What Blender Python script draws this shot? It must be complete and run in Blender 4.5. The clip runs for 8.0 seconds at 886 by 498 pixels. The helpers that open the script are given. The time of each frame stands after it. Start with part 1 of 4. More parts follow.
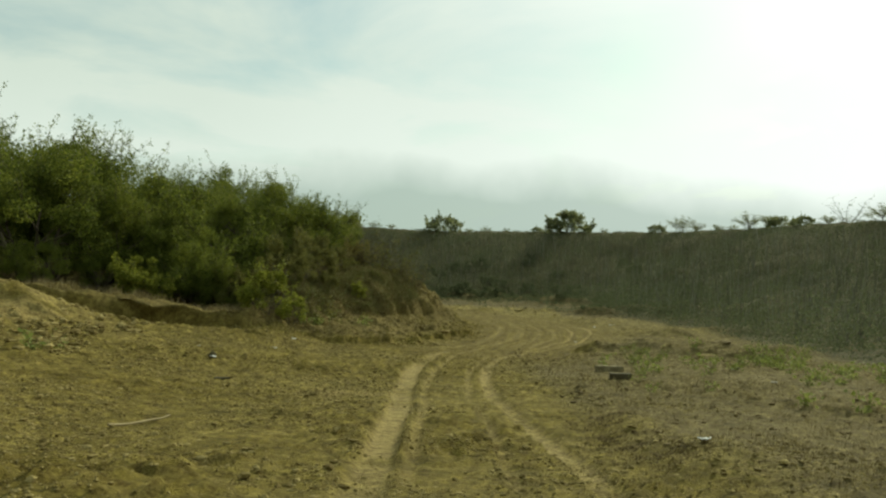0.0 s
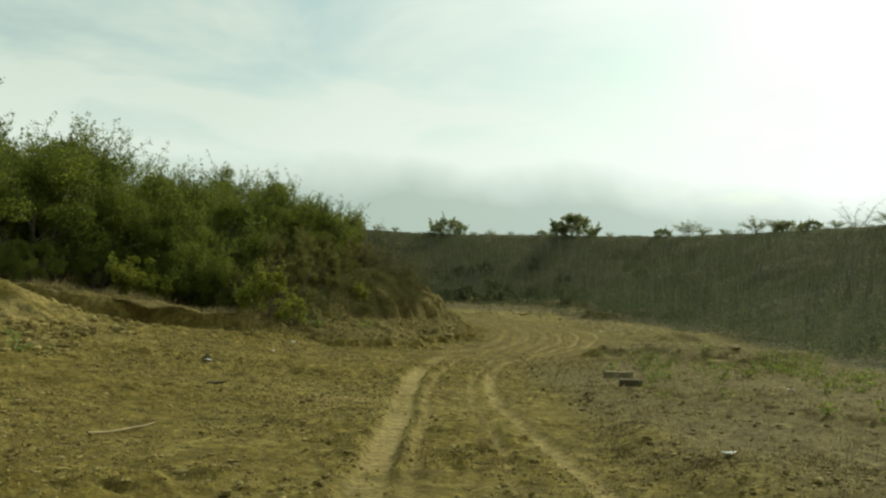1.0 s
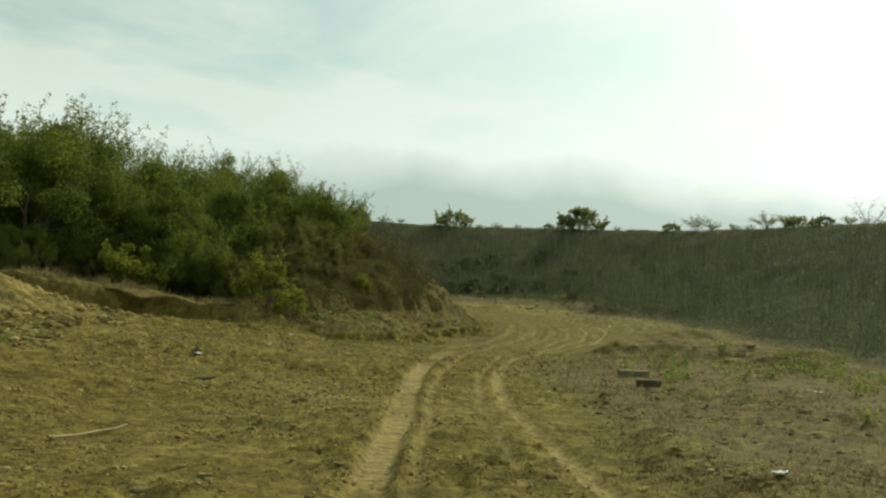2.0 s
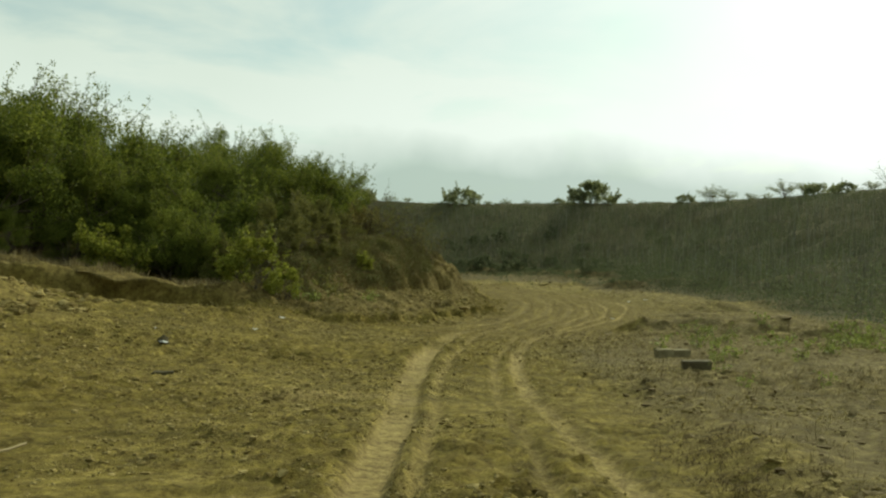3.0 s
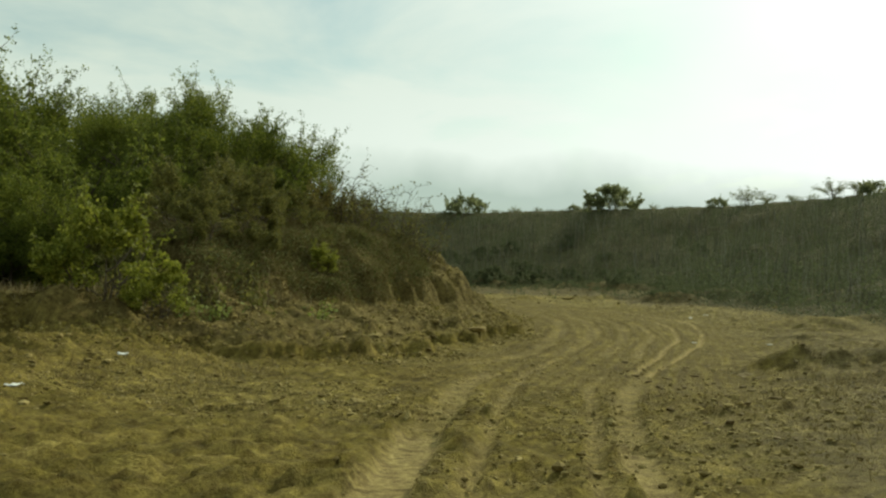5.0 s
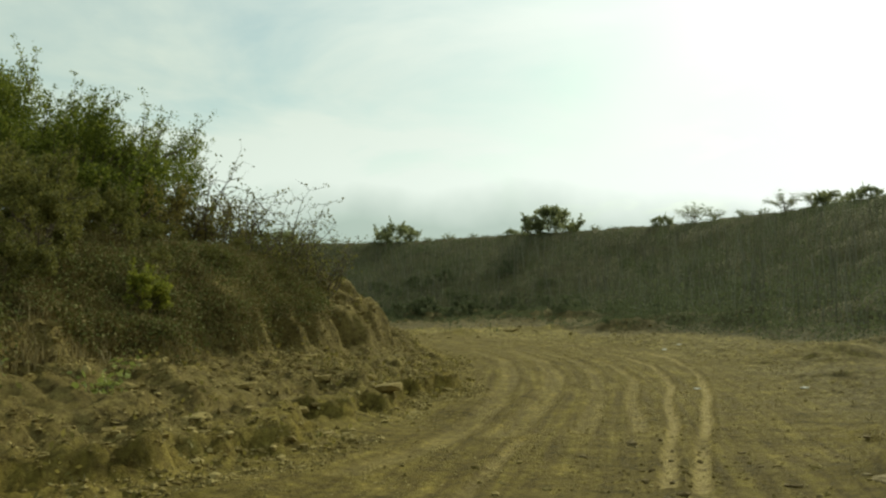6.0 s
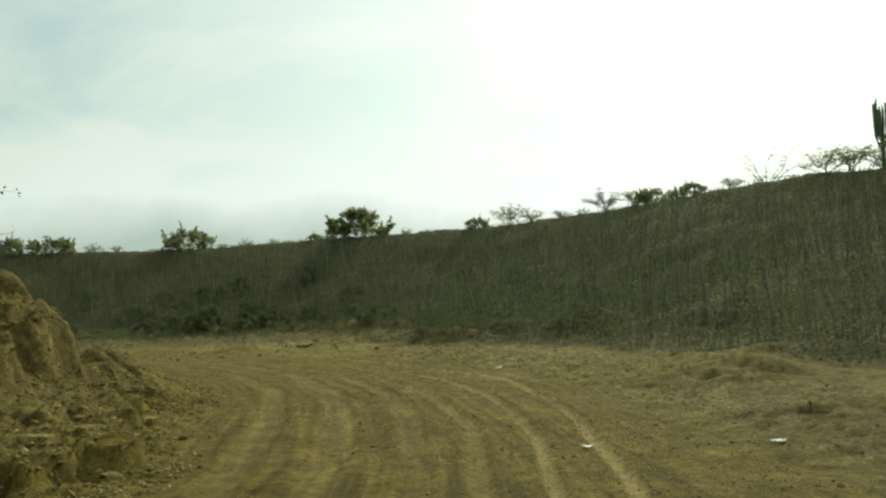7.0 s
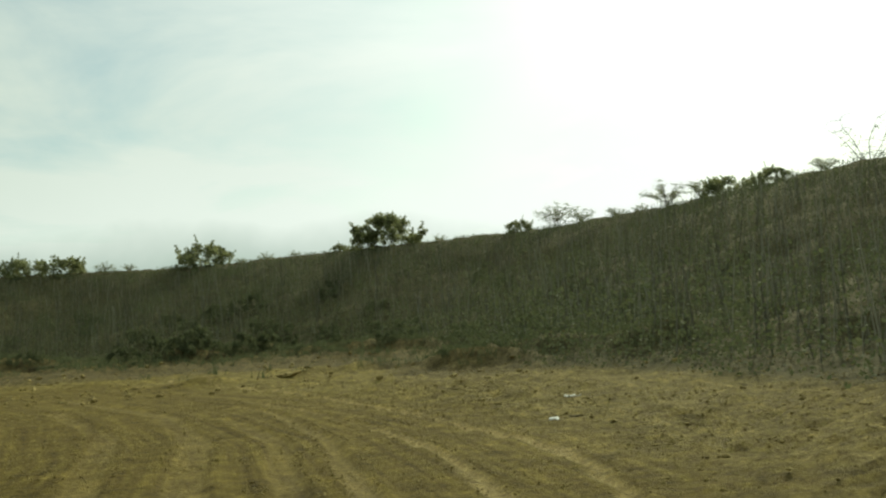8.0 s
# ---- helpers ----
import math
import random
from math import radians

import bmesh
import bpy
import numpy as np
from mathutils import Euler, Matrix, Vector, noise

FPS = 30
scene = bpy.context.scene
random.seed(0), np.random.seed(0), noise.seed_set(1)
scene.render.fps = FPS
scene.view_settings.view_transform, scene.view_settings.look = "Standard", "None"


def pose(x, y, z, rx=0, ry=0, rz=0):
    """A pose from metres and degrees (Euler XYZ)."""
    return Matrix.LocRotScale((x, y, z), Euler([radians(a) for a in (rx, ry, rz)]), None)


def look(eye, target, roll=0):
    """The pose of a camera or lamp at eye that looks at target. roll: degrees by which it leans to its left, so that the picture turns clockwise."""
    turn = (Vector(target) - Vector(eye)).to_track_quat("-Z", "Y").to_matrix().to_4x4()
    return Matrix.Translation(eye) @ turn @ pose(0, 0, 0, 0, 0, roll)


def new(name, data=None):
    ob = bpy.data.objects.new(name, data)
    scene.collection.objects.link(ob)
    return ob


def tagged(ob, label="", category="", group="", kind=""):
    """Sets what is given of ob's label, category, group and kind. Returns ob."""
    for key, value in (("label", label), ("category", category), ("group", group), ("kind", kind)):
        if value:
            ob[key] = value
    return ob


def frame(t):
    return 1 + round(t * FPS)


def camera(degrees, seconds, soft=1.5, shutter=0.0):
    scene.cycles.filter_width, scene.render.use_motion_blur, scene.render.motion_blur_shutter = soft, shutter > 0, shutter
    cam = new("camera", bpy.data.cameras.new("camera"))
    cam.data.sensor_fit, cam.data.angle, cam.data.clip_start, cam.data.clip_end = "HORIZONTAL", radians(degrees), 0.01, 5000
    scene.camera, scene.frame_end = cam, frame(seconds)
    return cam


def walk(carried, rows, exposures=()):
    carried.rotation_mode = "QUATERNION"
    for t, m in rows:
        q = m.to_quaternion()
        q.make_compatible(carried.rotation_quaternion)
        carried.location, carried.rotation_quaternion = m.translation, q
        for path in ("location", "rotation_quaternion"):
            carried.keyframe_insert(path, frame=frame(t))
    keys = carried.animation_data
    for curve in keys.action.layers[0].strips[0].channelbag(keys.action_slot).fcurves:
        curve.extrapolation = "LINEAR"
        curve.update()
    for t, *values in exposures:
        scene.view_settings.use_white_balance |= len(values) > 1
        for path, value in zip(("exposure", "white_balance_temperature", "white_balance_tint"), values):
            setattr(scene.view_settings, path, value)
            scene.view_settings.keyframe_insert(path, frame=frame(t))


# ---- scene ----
cam = camera(48.0, 8.0, soft=2.3)

PATH = [
    (0, (-0.102, -6.591, 2.125), (-0.083, -4.592, 2.197), 2.6),
    (0.5, (-0.088, -6.2, 2.106), (-0.073, -4.201, 2.182), 2.8),
    (1, (-0.074, -5.675, 2.079), (-0.064, -3.676, 2.158), 2.9),
    (1.5, (-0.08, -5.019, 2.06), (-0.078, -3.021, 2.135), 3.5),
    (2.8, (-0.047, -1.732, 1.916), (-0.059, 0.268, 1.948), 3.2),
    (3, (-0.011, -0.779, 1.841), (-0.027, 1.221, 1.865), 2.1),
    (3.5, (-0.059, 2.102, 1.629), (-0.098, 4.102, 1.65), 3.2),
    (4, (-0.174, 5.532, 1.416), (-0.298, 7.527, 1.45), 3.5),
    (4.2, (-0.265, 7.074, 1.317), (-0.376, 9.07, 1.343), 4.4),
    (5.3, (0.131, 15.32, 1.262), (0.157, 17.317, 1.374), -0.2),
    (5.5, (0.254, 17.024, 1.274), (0.307, 19.016, 1.444), -1.2),
    (6, (0.658, 21.57, 1.258), (0.761, 23.563, 1.387), -0.6),
    (6.5, (1.497, 26.456, 1.19), (1.781, 28.433, 1.3), -1.6),
    (7, (2.673, 31.33, 1.127), (3.149, 33.267, 1.274), -1.8),
    (7.5, (4.349, 36.779, 1.053), (4.892, 38.699, 1.187), -2.1),
    (8, (5.954, 42.469, 1.119), (6.343, 44.422, 1.304), -3.1),
]
walk(cam, [(t, look(eye, target, roll)) for t, eye, target, roll in PATH], [(0, 0.02, 6500, -14), (1.5, 0.03, 6500, -14), (3, 0.08, 6500, -14), (4.2, 0.08, 6500, -14), (5.3, 0.03, 6500, -14), (8, 0.02, 6500, -14)])


# ---- world, sun and exposure ----
SUN_AZ, SUN_EL = radians(32), radians(30)
world = bpy.data.worlds.new("sky")
scene.world = world
world.use_nodes = True
wn, wl = world.node_tree.nodes, world.node_tree.links
wn.clear()


def wnode(kind, **values):
    n = wn.new(kind)
    for k, v in values.items():
        n.inputs[k.replace("_", " ")].default_value = v
    return n


sky = wn.new("ShaderNodeTexSky")
sky.sky_type, sky.sun_disc = "NISHITA", False
sky.sun_elevation, sky.sun_rotation = SUN_EL, SUN_AZ
sky.air_density, sky.dust_density, sky.ozone_density = 1.0, 1.2, 1.0
sky_dim = wn.new("ShaderNodeVectorMath")
sky_dim.operation = "MULTIPLY"
sky_dim.inputs[1].default_value = (0.092, 0.096, 0.087)
wl.new(sky.outputs["Color"], sky_dim.inputs[0])
# thin cloud: streaks on a flat layer, and a grey bank that lies along the horizon
coord = wn.new("ShaderNodeTexCoord")
split = wn.new("ShaderNodeSeparateXYZ")
wl.new(coord.outputs["Generated"], split.inputs[0])


def wmath(op, a, b, clamp=False):
    n = wn.new("ShaderNodeMath")
    n.operation, n.use_clamp = op, clamp
    for i, v in enumerate((a, b)):
        if isinstance(v, (int, float)):
            n.inputs[i].default_value = v
        else:
            wl.new(v, n.inputs[i])
    return n.outputs[0]


height = wmath("ADD", wmath("MAXIMUM", split.outputs[2], 0.0), 0.16)
flat = wn.new("ShaderNodeCombineXYZ")
wl.new(wmath("DIVIDE", split.outputs[0], height), flat.inputs[0])
wl.new(wmath("DIVIDE", split.outputs[1], height), flat.inputs[1])
streak = wnode("ShaderNodeTexNoise", Scale=1.3, Detail=7.0, Roughness=0.55, Distortion=0.4)
wl.new(flat.outputs[0], streak.inputs["Vector"])
cover = wn.new("ShaderNodeMapRange")
cover.inputs["From Min"].default_value, cover.inputs["From Max"].default_value = 0.40, 0.60
wl.new(streak.outputs["Fac"], cover.inputs["Value"])
# the cloud is brighter towards the sun
aim = wn.new("ShaderNodeVectorMath")
aim.operation = "DOT_PRODUCT"
aim.inputs[1].default_value = (math.sin(SUN_AZ) * math.cos(SUN_EL), math.cos(SUN_AZ) * math.cos(SUN_EL), math.sin(SUN_EL))
wl.new(coord.outputs["Generated"], aim.inputs[0])
glow = wmath("POWER", wmath("MAXIMUM", aim.outputs["Value"], 0.0), 7.5)
cloud_colour = wn.new("ShaderNodeVectorMath")
cloud_colour.operation = "MULTIPLY_ADD"
cloud_colour.inputs[1].default_value = (0.66, 0.54, 0.66)
cloud_colour.inputs[2].default_value = (0.682, 0.690, 0.662)
bank_noise = wnode("ShaderNodeTexNoise", Scale=3.5, Detail=5.0, Roughness=0.55)
wl.new(coord.outputs["Generated"], bank_noise.inputs["Vector"])
bank_edge = wmath("ADD", split.outputs[2], wmath("MULTIPLY", wmath("SUBTRACT", bank_noise.outputs["Fac"], 0.5), 0.12))
puff = wn.new("ShaderNodeMapRange")
puff.inputs["From Min"].default_value, puff.inputs["From Max"].default_value = 0.22, 0.13
wl.new(bank_edge, puff.inputs["Value"])
veil = wn.new("ShaderNodeMix")
veil.data_type = "RGBA"
wl.new(wmath("ADD", wmath("ADD", wmath("MULTIPLY", cover.outputs[0], 0.60), 0.34), wmath("MULTIPLY", puff.outputs[0], 0.5), True), veil.inputs["Factor"])
wl.new(wmath("ADD", glow, wmath("MULTIPLY", puff.outputs[0], 0.16)), cloud_colour.inputs[0])
wl.new(sky_dim.outputs[0], veil.inputs["A"])
wl.new(cloud_colour.outputs[0], veil.inputs["B"])
bank = wn.new("ShaderNodeMapRange")
bank.inputs["From Min"].default_value, bank.inputs["From Max"].default_value = 0.125, 0.085
wl.new(bank_edge, bank.inputs["Value"])
low = wn.new("ShaderNodeMix")
low.data_type = "RGBA"
low.inputs["B"].default_value = (0.43, 0.475, 0.46, 1)
wl.new(wmath("MULTIPLY", bank.outputs[0], wmath("SUBTRACT", 0.88, wmath("MULTIPLY", glow, 0.5))), low.inputs["Factor"])
wl.new(veil.outputs["Result"], low.inputs["A"])
backing = wn.new("ShaderNodeBackground")
backing.inputs["Strength"].default_value = 1.0
wl.new(low.outputs["Result"], backing.inputs["Color"])
wl.new(backing.outputs[0], wn.new("ShaderNodeOutputWorld").inputs["Surface"])

sun = new("sun", bpy.data.lights.new("sun", "SUN"))
sun.data.energy, sun.data.angle, sun.data.color = 3.5, radians(2.0), (1.0, 0.87, 0.66)
sun.matrix_world = look((60 * math.sin(SUN_AZ), 60 * math.cos(SUN_AZ), 60 * math.tan(SUN_EL)), (0, 0, 0))

# ---- materials ----


def material(name, tones, scale=1.0, fine=40.0, rough=0.9, bump=0.3, translucent=0.0, island=0.0, spots=None):
    """A rough natural surface: two tones mixed by coarse and fine noise, with bump; island: how far single leaves or stones differ."""
    m = bpy.data.materials.new(name)
    m.use_nodes = True
    t = m.node_tree
    n, l = t.nodes, t.links
    shader = n["Principled BSDF"]
    shader.inputs["Roughness"].default_value = rough
    shader.inputs["Specular IOR Level"].default_value = 0.15
    place = n.new("ShaderNodeNewGeometry")
    coarse, grain = n.new("ShaderNodeTexNoise"), n.new("ShaderNodeTexNoise")
    for tex, s in ((coarse, scale), (grain, fine)):
        tex.inputs["Scale"].default_value, tex.inputs["Detail"].default_value = s, 5
        l.new(place.outputs["Position"], tex.inputs["Vector"])
    mix = n.new("ShaderNodeMath")
    mix.operation = "MULTIPLY_ADD"
    mix.inputs[1].default_value = 0.45
    l.new(grain.outputs["Fac"], mix.inputs[0])
    half = n.new("ShaderNodeMath")
    half.operation = "MULTIPLY"
    half.inputs[1].default_value = 0.55
    l.new(coarse.outputs["Fac"], half.inputs[0])
    l.new(half.outputs[0], mix.inputs[2])
    fac = mix.outputs[0]
    if island:
        add = n.new("ShaderNodeMath")
        add.operation = "MULTIPLY_ADD"
        add.inputs[1].default_value = island
        l.new(place.outputs["Random Per Island"], add.inputs[0])
        shift = n.new("ShaderNodeMath")
        shift.operation = "SUBTRACT"
        shift.inputs[1].default_value = island / 2
        l.new(fac, shift.inputs[0])
        l.new(shift.outputs[0], add.inputs[2])
        fac = add.outputs[0]
    ramp = n.new("ShaderNodeValToRGB")
    ramp.color_ramp.elements[0].position, ramp.color_ramp.elements[1].position = 0.32, 0.68
    for e, c in zip(ramp.color_ramp.elements, (tones[0], tones[-1])):
        e.color = (*c, 1)
    if len(tones) > 2:
        ramp.color_ramp.elements.new(0.5).color = (*tones[1], 1)
    l.new(fac, ramp.inputs["Fac"])
    l.new(ramp.outputs["Color"], shader.inputs["Base Color"])
    if bump:
        b = n.new("ShaderNodeBump")
        b.inputs["Strength"].default_value, b.inputs["Distance"].default_value = bump, 0.03
        l.new(grain.outputs["Fac"], b.inputs["Height"])
        l.new(b.outputs["Normal"], shader.inputs["Normal"])
    if translucent:
        thin, blend = n.new("ShaderNodeBsdfTranslucent"), n.new("ShaderNodeMixShader")
        l.new(ramp.outputs["Color"], thin.inputs["Color"])
        blend.inputs["Fac"].default_value = translucent
        l.new(shader.outputs[0], blend.inputs[1])
        l.new(thin.outputs[0], blend.inputs[2])
        l.new(blend.outputs[0], n["Material Output"].inputs["Surface"])
    return m


LEAF_DARK = material("dark green leaves", ((0.083, 0.103, 0.018), (0.150, 0.178, 0.029), (0.250, 0.266, 0.048)), 0.4, 3, 0.6, 0, 0.48, 0.4)
LEAF_LIGHT = material("light green leaves", ((0.135, 0.152, 0.021), (0.205, 0.225, 0.032), (0.30, 0.30, 0.054)), 0.8, 6, 0.6, 0, 0.5, 0.5)
LEAF_WEED = material("pale green weed leaves", ((0.165, 0.187, 0.045), (0.235, 0.265, 0.068), (0.32, 0.345, 0.10)), 0.8, 6, 0.7, 0, 0.35, 0.5)
LEAF_DRY = material("dry olive leaves", ((0.11, 0.094, 0.027), (0.175, 0.152, 0.043), (0.26, 0.215, 0.065)), 0.6, 6, 0.7, 0, 0.4, 0.5)
LEAF_OLIVE = material("olive leaves", ((0.09, 0.09, 0.024), (0.145, 0.142, 0.038), (0.21, 0.195, 0.056)), 0.6, 6, 0.7, 0, 0.4, 0.5)
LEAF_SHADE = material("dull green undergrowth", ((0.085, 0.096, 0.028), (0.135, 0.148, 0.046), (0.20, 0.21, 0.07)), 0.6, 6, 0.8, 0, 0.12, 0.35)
BRUSH = material("dry brown brush", ((0.11, 0.083, 0.032), (0.175, 0.134, 0.053), (0.255, 0.195, 0.082)), 0.6, 6, 0.85, 0, 0.1, 0.35)
CREEPER = material("dull olive creeper", ((0.10, 0.095, 0.03), (0.16, 0.15, 0.049), (0.235, 0.213, 0.075)), 0.6, 6, 0.8, 0, 0.12, 0.35)
# the next two are greyer and lighter: distance haze put into the leaf colour
LEAF_FAR = material("haze-greyed far scrub", ((0.086, 0.101, 0.050), (0.122, 0.139, 0.068), (0.172, 0.182, 0.095)), 0.12, 2, 0.8, 0, 0.30, 0.2)
LEAF_RIM = material("haze-greyed green crowns", ((0.16, 0.18, 0.085), (0.23, 0.25, 0.12), (0.31, 0.315, 0.165)), 0.5, 3, 0.8, 0, 0.65, 0.4)
GRASS_DRY = material("dry grass", ((0.13, 0.10, 0.042), (0.22, 0.175, 0.08), (0.32, 0.26, 0.13)), 0.7, 9, 0.8, 0, 0.2, 0.6)
GRASS_DARK = material("dead brown weeds", ((0.05, 0.034, 0.015), (0.09, 0.062, 0.028), (0.14, 0.10, 0.05)), 0.7, 9, 0.8, 0, 0.2, 0.6)
BARK = material("grey brown bark", ((0.07, 0.055, 0.035), (0.16, 0.13, 0.09)), 3, 40, 0.9, 0.4)
BARK_PALE = material("pale dry stems", ((0.10, 0.095, 0.068), (0.26, 0.245, 0.18)), 2, 20, 0.9, 0, 0, 0.7)
CLOD = material("dry clods of soil", ((0.155, 0.115, 0.038), (0.24, 0.183, 0.064), (0.355, 0.28, 0.112)), 0.5, 25, 0.95, 0.4, 0, 0.5)
SLAB = material("hard pale clay", ((0.13, 0.094, 0.028), (0.225, 0.168, 0.056), (0.33, 0.255, 0.098)), 1.5, 22, 0.92, 0.6, 0, 0.0)
STONE = material("pale sandstone", ((0.12, 0.085, 0.034), (0.18, 0.132, 0.056), (0.26, 0.20, 0.10)), 2, 30, 0.9, 0.5, 0, 0.4)
CONCRETE = material("grey concrete", ((0.13, 0.108, 0.055), (0.20, 0.168, 0.09), (0.32, 0.275, 0.155)), 4, 50, 0.9, 0.4)
DARK_BLOCK = material("dark concrete", ((0.065, 0.053, 0.026), (0.115, 0.095, 0.049)), 4, 50, 0.85, 0.4)
PAPER = material("crumpled white litter", ((0.55, 0.55, 0.52), (0.8, 0.8, 0.78)), 8, 60, 0.6, 0.2)
STICK = material("bleached cane", ((0.30, 0.235, 0.12), (0.44, 0.36, 0.21)), 3, 60, 0.8, 0.2)
CACTUS = material("grey green cactus skin", ((0.10, 0.115, 0.065), (0.17, 0.185, 0.11)), 2, 20, 0.7, 0.2)

# ---- the lie of the land ----


def lattice(ix, iy, seed):
    h = (ix * 374761393 + iy * 668265263 + seed * 974711) & 0xFFFFFFFF
    h = ((h ^ (h >> 13)) * 1274126177) & 0xFFFFFFFF
    return ((h ^ (h >> 16)) & 0xFFFF) / 65535.0


def grain_noise(x, y, size, seed=0):
    """Smooth value noise from -1 to 1, with the given size of a lump in metres."""
    x, y = np.asarray(x, float) / size, np.asarray(y, float) / size
    ix, iy = np.floor(x).astype(np.int64), np.floor(y).astype(np.int64)
    fx, fy = x - ix, y - iy
    fx, fy = fx * fx * (3 - 2 * fx), fy * fy * (3 - 2 * fy)
    a, b = lattice(ix, iy, seed), lattice(ix + 1, iy, seed)
    c, d = lattice(ix, iy + 1, seed), lattice(ix + 1, iy + 1, seed)
    return 2 * ((a + (b - a) * fx) * (1 - fy) + (c + (d - c) * fx) * fy) - 1


def rough_noise(x, y, size, octaves=4, seed=0):
    return sum(grain_noise(x + 17.3 * k, y - 9.1 * k, size / 2**k, seed + k) / 1.7**k for k in range(octaves))


def cell_lumps(x, y, size, seed, share=0.7):
    """Rounded clods: one in each cell of a jittered grid, 0 to 1 high, with sharp edges where they meet the ground."""
    x, y = np.asarray(x, float) / size, np.asarray(y, float) / size
    ix, iy = np.floor(x).astype(np.int64), np.floor(y).astype(np.int64)
    best = np.zeros(x.shape)
    for dx in (-1, 0, 1):
        for dy in (-1, 0, 1):
            cx, cy = ix + dx, iy + dy
            px, py = cx + lattice(cx, cy, seed), cy + lattice(cx, cy, seed + 1)
            rad = 0.30 + 0.45 * lattice(cx, cy, seed + 2)
            tall = np.where(lattice(cx, cy, seed + 3) < share, 0.25 + 0.75 * lattice(cx, cy, seed + 4), 0)
            d = ((x - px) / rad) ** 2 + ((y - py) / (rad * (0.6 + 0.5 * lattice(cx, cy, seed + 5)))) ** 2
            best = np.maximum(best, tall * np.sqrt(np.clip(1 - d, 0, 1)))
    return best


def smooth(a, b, v):
    s = np.clip((np.asarray(v, float) - a) / (b - a), 0, 1)
    return s * s * (3 - 2 * s)


def along(points, x, y):
    """Distance to a line of points (x, y, value), which side of it (+1 on its left), and the value there."""
    x, y = np.asarray(x, float), np.asarray(y, float)
    best, side, value = np.full(x.shape, 1e9), np.ones(x.shape), np.zeros(x.shape)
    for (ax, ay, av), (bx, by, bv) in zip(points, points[1:]):
        dx, dy = bx - ax, by - ay
        s = np.clip(((x - ax) * dx + (y - ay) * dy) / (dx * dx + dy * dy), 0, 1)
        d = np.hypot(x - ax - s * dx, y - ay - s * dy)
        near = d < best
        cross = dx * (y - ay) - dy * (x - ax)
        best, side, value = np.where(near, d, best), np.where(near, np.where(cross > 0, 1.0, -1.0), side), np.where(near, av + s * (bv - av), value)
    return best, side, value


# fall of the track from the rise where the car comes from, down to the pit floor
FALL_Y = [-60, -20, -6.6, -0.8, 2, 5.5, 8, 15, 21, 26, 31, 37, 43, 55, 77, 100, 130]
FALL_Z = [0.9, 0.8, 0.66, 0.38, 0.20, 0.0, -0.12, -0.19, -0.2, -0.25, -0.32, -0.40, -0.40, -0.22, 0.1, 0.5, 0.8]
# rim of the cut hillside round the pit, with its height
RIM = [(-150, 185, 11), (-60, 172, 11.3), (-12, 165, 11.5), (1.5, 156, 10.9), (19, 137, 10.6), (32, 126, 10.6), (38.6, 113, 10.7), (41.4, 94, 10.35), (42.2, 90, 10.3), (43.3, 84, 9.7), (45, 74, 9.4), (47, 50, 8.6), (46, 20, 8), (40, -20, 7), (20, -60, 6)]
# foot of the bank that carries the bushes, with the height of its top
FOOT = [(-40, 47, 1.4), (-27, 36, 1.4), (-19, 30.5, 1.15), (-14, 28.0, 0.95), (-11, 28.0, 0.8), (-8.5, 29.3, 0.55), (-6.6, 28.6, 0.5), (-5.3, 29.4, 0.6), (-3.2, 29.5, 0.9), (-1.4, 32, 1.7), (0.3, 37, 2.3), (1.5, 43, 2.8), (2.2, 51, 2.7), (1.6, 56, 2.4), (-2, 60, 2.8), (-12, 66, 3.2), (-40, 74, 3.2)]
